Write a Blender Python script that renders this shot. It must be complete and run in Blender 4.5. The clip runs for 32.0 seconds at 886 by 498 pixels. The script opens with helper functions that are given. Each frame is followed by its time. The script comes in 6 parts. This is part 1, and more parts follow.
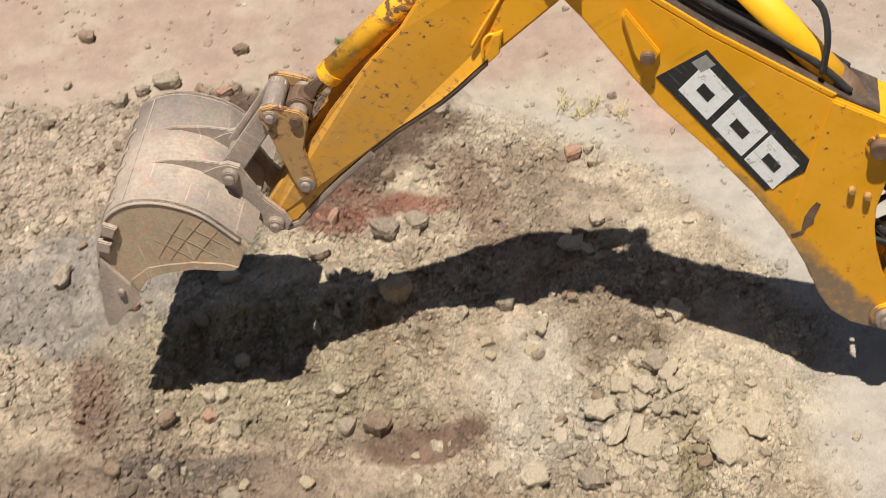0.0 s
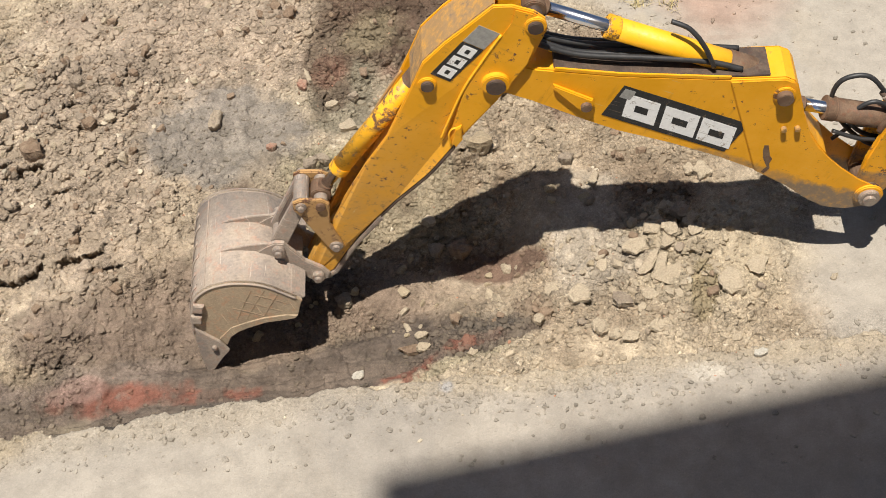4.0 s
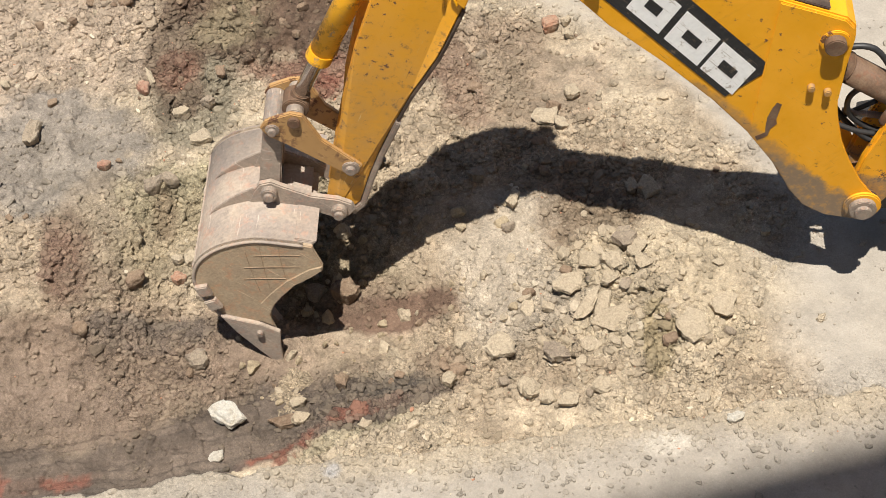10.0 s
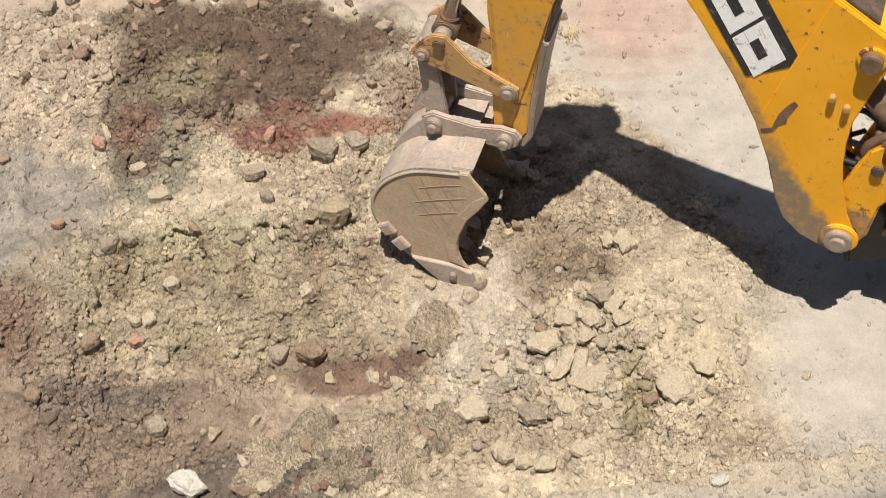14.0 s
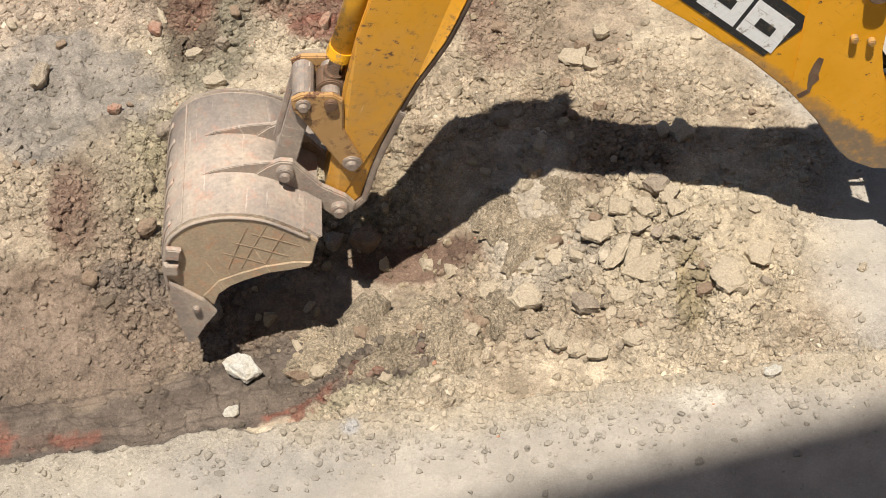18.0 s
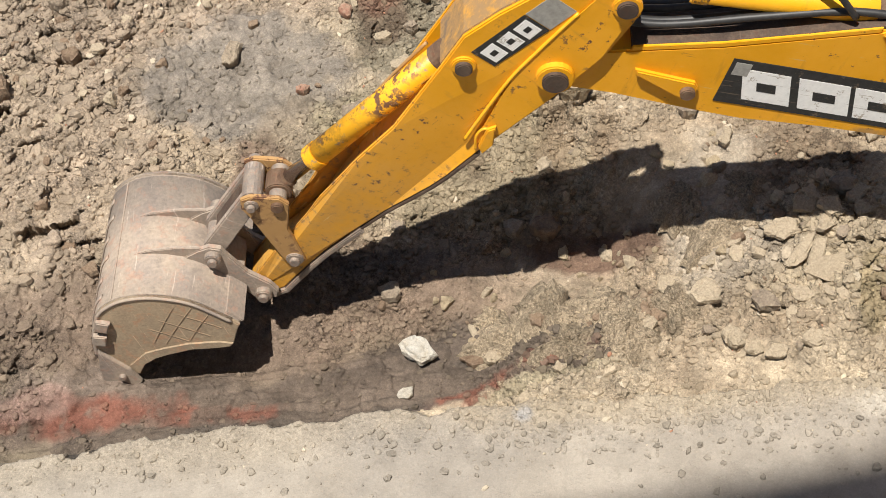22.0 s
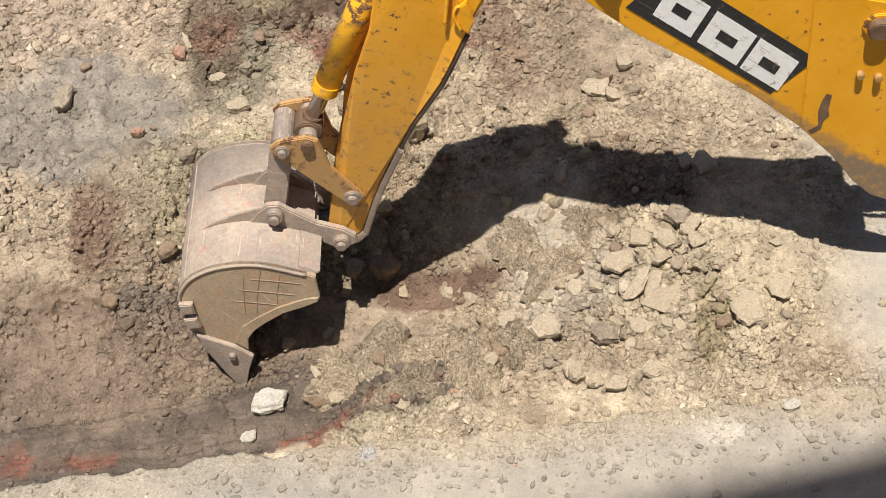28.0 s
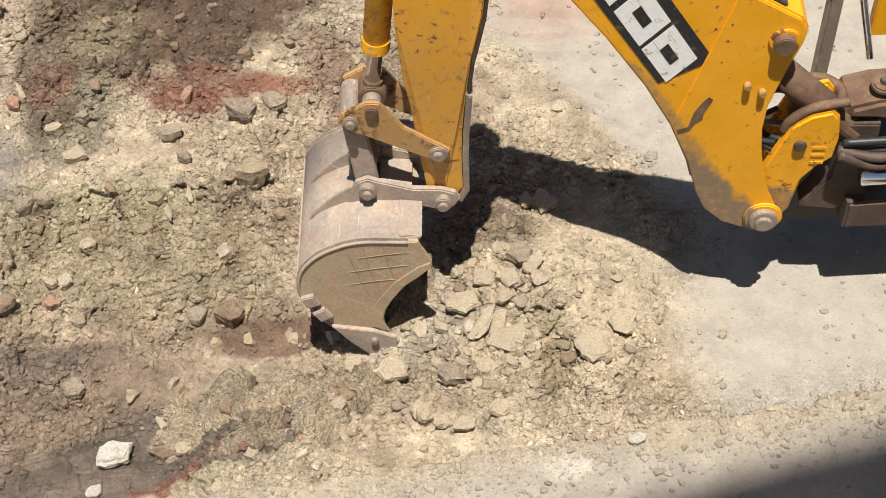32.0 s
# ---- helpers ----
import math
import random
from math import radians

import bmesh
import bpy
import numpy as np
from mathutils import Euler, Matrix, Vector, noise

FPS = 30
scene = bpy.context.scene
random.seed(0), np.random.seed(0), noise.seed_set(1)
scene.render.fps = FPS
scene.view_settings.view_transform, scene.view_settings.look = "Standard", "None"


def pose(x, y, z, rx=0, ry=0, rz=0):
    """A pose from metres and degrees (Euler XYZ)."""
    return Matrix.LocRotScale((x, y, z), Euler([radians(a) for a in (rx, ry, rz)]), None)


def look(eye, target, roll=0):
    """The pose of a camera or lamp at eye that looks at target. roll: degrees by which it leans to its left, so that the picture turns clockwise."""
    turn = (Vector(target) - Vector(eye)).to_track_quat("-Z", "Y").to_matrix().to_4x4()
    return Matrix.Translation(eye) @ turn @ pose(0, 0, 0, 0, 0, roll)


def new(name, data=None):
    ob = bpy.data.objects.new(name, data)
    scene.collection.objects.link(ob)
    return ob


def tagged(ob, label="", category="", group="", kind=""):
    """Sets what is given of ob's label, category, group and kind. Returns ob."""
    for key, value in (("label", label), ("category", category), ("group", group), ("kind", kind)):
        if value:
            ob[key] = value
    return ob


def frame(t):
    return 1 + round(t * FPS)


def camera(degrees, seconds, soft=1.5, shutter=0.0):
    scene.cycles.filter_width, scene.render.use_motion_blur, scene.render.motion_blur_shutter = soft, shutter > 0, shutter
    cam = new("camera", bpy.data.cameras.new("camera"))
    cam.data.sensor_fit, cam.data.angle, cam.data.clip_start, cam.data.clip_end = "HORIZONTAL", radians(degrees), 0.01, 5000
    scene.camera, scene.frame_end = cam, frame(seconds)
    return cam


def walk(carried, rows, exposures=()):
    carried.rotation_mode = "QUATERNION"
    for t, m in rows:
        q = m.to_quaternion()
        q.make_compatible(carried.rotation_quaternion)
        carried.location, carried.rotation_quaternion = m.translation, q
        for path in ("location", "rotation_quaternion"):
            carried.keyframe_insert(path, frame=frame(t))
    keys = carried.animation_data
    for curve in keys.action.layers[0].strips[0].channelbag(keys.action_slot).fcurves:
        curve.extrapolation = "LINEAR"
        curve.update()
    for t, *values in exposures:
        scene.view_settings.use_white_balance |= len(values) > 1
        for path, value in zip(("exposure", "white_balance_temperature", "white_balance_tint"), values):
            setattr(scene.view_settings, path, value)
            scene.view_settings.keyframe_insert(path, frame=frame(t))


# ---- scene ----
cam = camera(28.92, 32.0, soft=0.5, shutter=0.3)
PATH = [
    (0, (0.012, -0.24, 6.592), (-0.0586, 1.1374, 5.1443), -6.79),
    (0.5, (0.05, -0.519, 6.948), (-0.0752, 0.7773, 5.4299), -7.76),
    (1, (0.11, -0.846, 7.382), (-0.0536, 0.4106, 5.8344), -8.55),
    (1.5, (0.213, -1.207, 7.868), (-0.0045, 0.0253, 6.3079), -9.77),
    (2, (0.306, -1.496, 8.264), (0.0568, -0.2777, 6.6971), -10.43),
    (2.5, (0.337, -1.672, 8.486), (0.091, -0.4522, 6.9204), -10.22),
    (3, (0.339, -1.712, 8.57), (0.0994, -0.5026, 6.9946), -10.19),
    (3.5, (0.332, -1.706, 8.575), (0.0974, -0.5009, 6.9963), -10.10),
    (4, (0.254, -1.608, 8.418), (0.0615, -0.3895, 6.8434), -8.88),
    (4.5, (0.187, -1.447, 8.174), (0.0275, -0.2122, 6.609), -8.02),
    (6.5, (0.077, -0.921, 7.487), (-0.0275, 0.3295, 5.9295), -5.73),
    (7, (0.058, -0.81, 7.344), (-0.0317, 0.4445, 5.7888), -5.50),
    (7.5, (0.031, -0.71, 7.214), (-0.0243, 0.5507, 5.6619), -4.67),
    (8, (0.025, -0.596, 7.077), (-0.0282, 0.6612, 5.5227), -4.58),
    (8.5, (0.021, -0.493, 6.95), (-0.0321, 0.7638, 5.3951), -4.63),
    (9, (0.015, -0.385, 6.818), (-0.0341, 0.8698, 5.2614), -4.51),
    (9.5, (0.01, -0.294, 6.706), (-0.0328, 0.9596, 5.1483), -4.27),
    (10, (0.008, -0.214, 6.604), (-0.0384, 1.0441, 5.0501), -4.38),
    (10.5, (0.005, -0.121, 6.49), (-0.0422, 1.1377, 4.9366), -4.40),
    (11, (0.0, 0.0, 6.34), (-0.0375, 1.2594, 4.7868), -4.13),
    (11.5, (0.0, 0.0, 6.34), (-0.0301, 1.2646, 4.7908), -3.95),
    (12, (0.0, 0.0, 6.34), (-0.0221, 1.2649, 4.791), -3.77),
    (12.5, (0.0, 0.0, 6.34), (-0.0146, 1.2652, 4.7911), -3.56),
    (13, (0.0, 0.0, 6.34), (-0.0075, 1.2649, 4.7908), -3.32),
    (13.5, (0.0, 0.0, 6.34), (-0.0071, 1.2669, 4.7924), -3.27),
    (14, (0.0, 0.0, 6.34), (-0.0067, 1.3094, 4.8282), -3.55),
    (14.5, (0.0, 0.0, 6.34), (-0.0153, 1.3595, 4.8732), -3.93),
    (15, (0.0, 0.0, 6.34), (-0.0323, 1.3793, 4.892), -4.48),
    (15.5, (0.0, 0.0, 6.34), (-0.0451, 1.3901, 4.9028), -4.86),
    (17.5, (0.0, 0.0, 6.34), (-0.0553, 1.2888, 4.8116), -5.31),
    (18, (0.0, 0.0, 6.34), (-0.0769, 1.2099, 4.7494), -5.64),
    (18.5, (0.0, 0.0, 6.34), (-0.0897, 1.2164, 4.755), -5.81),
    (19, (0.0, 0.0, 6.34), (-0.1292, 1.2228, 4.7626), -6.81),
    (19.5, (0.0, 0.0, 6.34), (-0.2018, 1.2301, 4.776), -8.69),
    (20, (0.0, 0.0, 6.34), (-0.2386, 1.2186, 4.7722), -9.61),
    (20.5, (0.0, 0.0, 6.34), (-0.2509, 1.2145, 4.7709), -9.89),
    (21, (0.0, 0.0, 6.34), (-0.2945, 1.2005, 4.7677), -11.32),
    (21.5, (0.0, 0.0, 6.34), (-0.2907, 1.1952, 4.763), -11.20),
    (22, (0.0, 0.0, 6.34), (-0.2846, 1.1918, 4.7593), -11.13),
    (22.5, (0.0, 0.0, 6.34), (-0.2816, 1.1944, 4.7607), -10.95),
    (23, (0.0, 0.0, 6.34), (-0.2735, 1.1983, 4.7623), -10.67),
    (23.5, (0.0, 0.0, 6.34), (-0.2594, 1.2089, 4.7679), -10.27),
    (24, (0.0, 0.0, 6.34), (-0.256, 1.2185, 4.7749), -10.17),
    (24.5, (0.0, 0.0, 6.34), (-0.2362, 1.2272, 4.7786), -9.53),
    (25, (0.0, 0.0, 6.34), (-0.2148, 1.2378, 4.7838), -8.89),
    (25.5, (0.0, 0.0, 6.34), (-0.1935, 1.2417, 4.7841), -8.30),
    (27.5, (0.0, 0.0, 6.34), (-0.1151, 1.2314, 4.7683), -5.98),
    (28, (0.0, 0.0, 6.34), (-0.0989, 1.2359, 4.7707), -5.47),
    (28.5, (0.0, 0.0, 6.34), (-0.0855, 1.2385, 4.7719), -5.09),
    (29, (0.0, 0.0, 6.34), (-0.0758, 1.2431, 4.7751), -4.91),
    (29.5, (0.0, 0.0, 6.34), (-0.0511, 1.2432, 4.7742), -4.22),
    (30, (0.0, 0.0, 6.34), (-0.0393, 1.2503, 4.7795), -3.90),
    (30.5, (0.0, 0.0, 6.34), (-0.0205, 1.2519, 4.7804), -3.34),
    (31, (0.0, 0.0, 6.34), (0.0001, 1.2545, 4.7823), -2.76),
    (31.5, (0.0, 0.0, 6.34), (0.0445, 1.2659, 4.7923), -1.63),
    (32, (0.0, 0.0, 6.34), (0.0847, 1.2689, 4.7964), -0.54),
]

walk(cam, [(t, look(eye, target, roll)) for t, eye, target, roll in PATH],
     [(0, 0.56), (2, 0.60), (3, 0.52), (4.5, 0.54), (7, 0.64), (10, 0.64), (13, 0.66), (15.5, 0.65), (18, 0.66), (20, 0.64), (22, 0.57), (24, 0.62), (28, 0.64), (32, 0.65)])

# ---- world, sun, exposure ----
SUN = Vector((-0.04, -0.26, 1.0)).normalized()
world = bpy.data.worlds.new("sky")
scene.world = world
world.use_nodes = True
sky = world.node_tree.nodes.new("ShaderNodeTexSky")
sky.sky_type, sky.sun_disc = "NISHITA", False
sky.sun_elevation = math.asin(SUN.z)
sky.sun_rotation = math.atan2(SUN.x, SUN.y)
sky.air_density, sky.dust_density = 0.9, 1.1
back = world.node_tree.nodes["Background"]
back.inputs["Strength"].default_value = 0.05
world.node_tree.links.new(sky.outputs[0], back.inputs["Color"])
sun = new("sun", bpy.data.lights.new("sun", "SUN"))
sun.data.energy, sun.data.angle, sun.data.color = 4.9, radians(0.55), (1.0, 0.955, 0.88)
sun.matrix_world = look(SUN * 60, (0, 0, 0))
scene.view_settings.exposure = 0.6


# ---- materials ----
class Nodes:
    """A small builder for node materials."""

    def __init__(self, name):
        self.mat = bpy.data.materials.new(name)
        self.mat.use_nodes = True
        self.tree = self.mat.node_tree
        self.bsdf = self.tree.nodes["Principled BSDF"]
        self.coord = self.tree.nodes.new("ShaderNodeTexCoord").outputs["Object"]

    def add(self, kind, **sockets):
        n = self.tree.nodes.new(kind)
        for key, value in sockets.items():
            self.put(n.inputs[key.replace("_", " ")], value)
        return n

    def put(self, socket, value):
        if isinstance(value, bpy.types.NodeSocket):
            self.tree.links.new(value, socket)
        else:
            socket.default_value = value

    def noise(self, scale, detail=4, rough=0.55, at=None):
        n = self.add("ShaderNodeTexNoise", Scale=scale, Detail=detail, Roughness=rough, Vector=at or self.coord)
        return n.outputs["Fac"]

    def ramp(self, fac, lo, hi, a=0.0, b=1.0):
        n = self.add("ShaderNodeMapRange", Value=fac)
        for k, v in zip(("From Min", "From Max", "To Min", "To Max"), (lo, hi, a, b)):
            n.inputs[k].default_value = v
        n.interpolation_type = "SMOOTHSTEP"
        return n.outputs["Result"]

    def math(self, op, a, b=0.0):
        n = self.tree.nodes.new("ShaderNodeMath")
        n.operation = op
        self.put(n.inputs[0], a), self.put(n.inputs[1], b)
        return n.outputs[0]

    def mix(self, fac, a, b, mode="MIX"):
        n = self.tree.nodes.new("ShaderNodeMix")
        n.data_type, n.blend_type = "RGBA", mode
        self.put(n.inputs[0], fac)
        for socket, v in ((n.inputs[6], a), (n.inputs[7], b)):
            self.put(socket, (*v, 1.0) if isinstance(v, tuple) and len(v) == 3 else v)
        return n.outputs[2]

    def done(self, colour, rough, metal=0.0, bump=None, strength=0.3, distance=0.01, spec=0.5):
        b = self.bsdf
        self.put(b.inputs["Base Color"], (*colour, 1.0) if isinstance(colour, tuple) and len(colour) == 3 else colour)
        self.put(b.inputs["Roughness"], rough), self.put(b.inputs["Metallic"], metal)
        self.put(b.inputs["Specular IOR Level"], spec)
        if bump is not None:
            n = self.add("ShaderNodeBump", Height=bump, Strength=strength, Distance=distance)
            self.tree.links.new(n.outputs[0], b.inputs["Normal"])
        return self.mat


def soil_material():
    k = Nodes("soil")
    base = k.tree.nodes.new("ShaderNodeAttribute")
    base.attribute_name = "soil"
    amount = k.tree.nodes.new("ShaderNodeAttribute")
    amount.attribute_name = "rough"
    n1, n2, n3 = k.noise(7, 8, 0.65), k.noise(70, 6, 0.72), k.noise(300, 3, 0.6)
    warp = k.add("ShaderNodeVectorMath", **{})
    warp.operation = "MULTIPLY_ADD"
    k.put(warp.inputs[0], k.add("ShaderNodeTexNoise", Vector=k.coord, Scale=45.0, Detail=4.0).outputs["Color"])
    warp.inputs[1].default_value = (0.008, 0.008, 0.008)
    k.put(warp.inputs[2], k.coord)
    crumbs = []
    for scale in (48.0, 110.0, 240.0):
        cell = k.add("ShaderNodeTexVoronoi", Vector=warp.outputs[0], Scale=scale)
        edge = k.tree.nodes.new("ShaderNodeTexVoronoi")
        edge.feature = "DISTANCE_TO_EDGE"
        k.put(edge.inputs["Vector"], warp.outputs[0]), k.put(edge.inputs["Scale"], scale)
        rnd = k.add("ShaderNodeSeparateXYZ", Vector=cell.outputs["Color"])
        crumbs.append((rnd.outputs[0], rnd.outputs[1], k.ramp(edge.outputs["Distance"], 0.02, 0.32)))
    tone = k.ramp(n1, 0.3, 0.7, 0.90, 1.10)
    fine = k.math("MULTIPLY", k.math("MULTIPLY", k.ramp(n2, 0.30, 0.72, 0.68, 1.30), k.ramp(k.noise(130, 3, 0.6), 0.32, 0.70, 0.80, 1.24)), k.ramp(n3, 0.3, 0.7, 0.84, 1.18))
    height_ = k.math("MULTIPLY", n2, 0.9)
    for (high, shade, rim), lift, dark in zip(crumbs, (0.60, 0.42, 0.16), (0.0, 0.0, 0.0)):
        out = k.math("MULTIPLY", k.ramp(high, 0.70, 0.92), rim)
        height_ = k.math("ADD", height_, k.math("MULTIPLY", out, lift))
        seam = k.math("SUBTRACT", 1.0, k.math("MULTIPLY", k.math("SUBTRACT", 1.0, rim), k.math("MULTIPLY", k.ramp(high, 0.70, 0.78), dark)))
        lit = k.math("ADD", 1.0, k.math("MULTIPLY", k.ramp(high, 0.90, 0.97), k.math("MULTIPLY", rim, 0.16)))
        fine = k.math("MULTIPLY", fine, k.math("MULTIPLY", k.math("MULTIPLY", seam, lit), k.ramp(shade, 0.0, 1.0, 0.92, 1.08)))
    fine = k.math("ADD", k.math("MULTIPLY", k.math("SUBTRACT", fine, 1.0), amount.outputs["Fac"]), 1.0)
    tone = k.math("MULTIPLY", tone, fine)
    grey = k.add("ShaderNodeCombineXYZ", X=tone, Y=tone, Z=tone).outputs[0]
    col = k.mix(1.0, base.outputs["Color"], grey, "MULTIPLY")
    height_ = k.math("ADD", height_, k.math("MULTIPLY", n3, 0.15))
    return k.done(col, 0.95, bump=k.math("MULTIPLY", height_, amount.outputs["Fac"]), strength=0.85, distance=0.018, spec=0.15)


def stone_material(name, a, b, dust=(0.40, 0.33, 0.24), dusty=0.5):
    k = Nodes(name)
    info = k.tree.nodes.new("ShaderNodeObjectInfo")
    geo = k.tree.nodes.new("ShaderNodeNewGeometry")
    rnd = k.math("FRACT", k.math("ADD", info.outputs["Random"], geo.outputs["Random Per Island"]))
    n1, n2 = k.noise(18, 6, 0.65), k.noise(110, 5, 0.7)
    col = k.mix(rnd, a, b)
    col = k.mix(k.ramp(n1, 0.45 - 0.25 * dusty, 0.75), col, dust)
    tone = k.ramp(n2, 0.25, 0.75, 0.75, 1.2)
    col = k.mix(1.0, col, k.add("ShaderNodeCombineXYZ", X=tone, Y=tone, Z=tone).outputs[0], "MULTIPLY")
    stain = k.noise(45, 6, 0.75)
    col = k.mix(k.ramp(stain, 0.54, 0.70, 0.0, 0.45), col, tuple(c * 0.62 for c in dust))
    return k.done(col, 0.95, bump=k.math("ADD", k.math("MULTIPLY", stain, 1.2), k.math("MULTIPLY", n2, 0.6)), strength=1.0, distance=0.012, spec=0.15)


def paint_material(name, colour, dirt, wear=0.62, soiled=None, film=None, flaked=0.0):
    """Weathered machine paint. soiled: (x, z, offset, last x, amount) of planes past which dried mud covers it;
    film: (first x, last x), between which a tan film of dust grows."""
    k = Nodes(name)
    n1, n2, n3 = k.noise(3.5, 6, 0.6), k.noise(24, 7, 0.7), k.noise(90, 4, 0.6)
    sep = k.add("ShaderNodeSeparateXYZ", Vector=k.coord)
    faded = tuple(min(1.0, c * 1.10 + 0.015) for c in colour)
    col = k.mix(k.ramp(n1, 0.3, 0.7), colour, faded)
    col = k.mix(k.ramp(n2, 0.56, 0.78, 0.0, 0.35), col, dirt)
    drip = k.noise(2.2, 6, 0.65, k.add("ShaderNodeMapping", Vector=k.coord, Scale=(9.0, 9.0, 1.6)).outputs[0])
    col = k.mix(k.ramp(drip, 0.57, 0.72, 0.0, 0.30), col, tuple(c * 0.62 for c in dirt))
    blots = k.noise(7, 8, 0.72)
    if film:
        grow = k.math("MULTIPLY", k.ramp(sep.outputs[0], film[0], film[1], 0.0, 1.0), k.ramp(blots, 0.30, 0.62, 0.45, 1.0))
        col = k.mix(k.math("MULTIPLY", grow, 0.66), col, (0.40, 0.235, 0.085))
        smear = k.math("MULTIPLY", k.ramp(n2, 0.54, 0.60), grow)
        col = k.mix(k.math("MULTIPLY", smear, 0.62), col, (0.25, 0.160, 0.085))
    else:
        col = k.mix(k.ramp(blots, 0.60, 0.70, 0.0, 0.4), col, dirt)
    for turn, scale, lo, amount, tint in ((25, (2.5, 2.5, 60.0), 0.665, 0.75, (0.62, 0.45, 0.20)), (-50, (3.0, 3.0, 75.0), 0.675, 0.75, (0.16, 0.085, 0.035)), (75, (3.5, 3.5, 70.0), 0.68, 0.6, (0.66, 0.52, 0.30)), (8, (2.0, 2.0, 80.0), 0.69, 0.8, (0.12, 0.065, 0.03))):
        at_ = k.add("ShaderNodeMapping", Vector=k.coord, Rotation=(0.0, radians(turn), 0.0), Scale=scale).outputs[0]
        col = k.mix(k.math("MULTIPLY", k.ramp(k.noise(1.7, 3, 0.6, at_), lo + 0.01, lo + 0.04, 0.0, amount), k.ramp(blots, 0.48, 0.60)), col, tint)
    chips = k.math("MULTIPLY", k.ramp(n2, wear, wear + 0.03), k.ramp(n1, 0.42, 0.58))
    col = k.mix(chips, col, (0.13, 0.06, 0.03))
    if flaked:
        flakes = k.noise(16, 9, 0.75)
        col = k.mix(k.ramp(flakes, 0.57, 0.60, 0.0, 0.85), col, (0.30, 0.215, 0.15))
    for sx, sz, start, last, amount in soiled or ():
        d = k.math("ADD", k.math("MULTIPLY", sep.outputs[0], sx), k.math("MULTIPLY", sep.outputs[2], sz))
        d = k.math("ADD", d, k.math("MULTIPLY", k.math("SUBTRACT", blots, 0.5), 0.16))
        d = k.math("SUBTRACT", d, k.ramp(sep.outputs[0], last - 0.25, last + 0.1))
        col = k.mix(k.math("MULTIPLY", k.ramp(d, start, start + 0.045, 0.0, amount), k.ramp(n2, 0.3, 0.55, 0.5, 1.0)), col, (0.20, 0.148, 0.100))
    rough = k.ramp(n2, 0.3, 0.8, 0.40, 0.75)
    return k.done(col, rough, bump=k.math("ADD", k.math("MULTIPLY", n3, 0.3), n2), strength=0.12, distance=0.01)


def steel_material(name, colour, dust, rough=0.6, metal=0.3, scale=10.0, amount=0.5):
    k = Nodes(name)
    n1, n2, n4 = k.noise(scale, 7, 0.68), k.noise(scale * 9, 5, 0.6), k.noise(scale * 2.3, 8, 0.75)
    stretch = k.add("ShaderNodeMapping", Vector=k.coord, Scale=(70.0, 9.0, 70.0)).outputs[0]
    n3 = k.noise(1.5, 5, 0.7, stretch)
    col = k.mix(k.ramp(n1, 0.5 - amount * 0.4, 0.75), colour, dust)
    col = k.mix(k.ramp(n3, 0.56, 0.72, 0.0, 0.4), col, tuple(c * 1.45 for c in colour))
    col = k.mix(k.ramp(k.noise(scale * 0.6, 6, 0.7), 0.46, 0.60, 0.0, 0.5), col, (colour[0] * 0.80, colour[1] * 0.80, colour[2] * 0.84))
    col = k.mix(k.ramp(n4, 0.52, 0.62, 0.0, 0.65), col, (colour[0] * 1.30, colour[1] * 0.98, colour[2] * 0.86))
    col = k.mix(k.ramp(n4, 0.46, 0.30, 0.0, 0.5), col, tuple(c * 0.62 for c in colour))
    for turn in (20, -35):
        at_ = k.add("ShaderNodeMapping", Vector=k.coord, Rotation=(0.0, 0.0, radians(turn)), Scale=(45.0, 2.5, 2.5)).outputs[0]
        col = k.mix(k.ramp(k.noise(1.7, 3, 0.6, at_), 0.665, 0.70, 0.0, 0.55), col, tuple(min(1.0, c * 1.9) for c in colour))
    tone = k.ramp(n2, 0.25, 0.75, 0.85, 1.12)
    col = k.mix(1.0, col, k.add("ShaderNodeCombineXYZ", X=tone, Y=tone, Z=tone).outputs[0], "MULTIPLY")
    return k.done(col, k.ramp(n1, 0.3, 0.75, rough - 0.12, rough + 0.2), metal, k.math("ADD", n2, n3), 0.25, 0.006)


def plain_material(name, colour, rough, metal=0.0, vary=0.15):
    k = Nodes(name)
    n = k.noise(40, 5, 0.65)
    tone = k.ramp(n, 0.25, 0.75, 1 - vary, 1 + vary)
    col = k.mix(1.0, colour, k.add("ShaderNodeCombineXYZ", X=tone, Y=tone, Z=tone).outputs[0], "MULTIPLY")
    return k.done(col, rough, metal, n, 0.1, 0.004)


def decal_material(name, colour, scuff, vary):
    """A sticker, scuffed and chipped through in places."""
    k = Nodes(name)
    n, chip = k.noise(40, 5, 0.65), k.noise(22, 8, 0.75)
    tone = k.ramp(n, 0.25, 0.75, 1 - vary, 1 + vary)
    col = k.mix(1.0, colour, k.add("ShaderNodeCombineXYZ", X=tone, Y=tone, Z=tone).outputs[0], "MULTIPLY")
    col = k.mix(k.ramp(chip, 0.585, 0.62, 0.0, 0.7), col, scuff)
    for turn in (30, -55):
        at_ = k.add("ShaderNodeMapping", Vector=k.coord, Rotation=(0.0, radians(turn), 0.0), Scale=(3.0, 3.0, 70.0)).outputs[0]
        col = k.mix(k.ramp(k.noise(1.7, 3, 0.6, at_), 0.66, 0.70, 0.0, 0.6), col, scuff)
    return k.done(col, k.ramp(chip, 0.3, 0.7, 0.42, 0.7), 0.0, n, 0.08, 0.004)


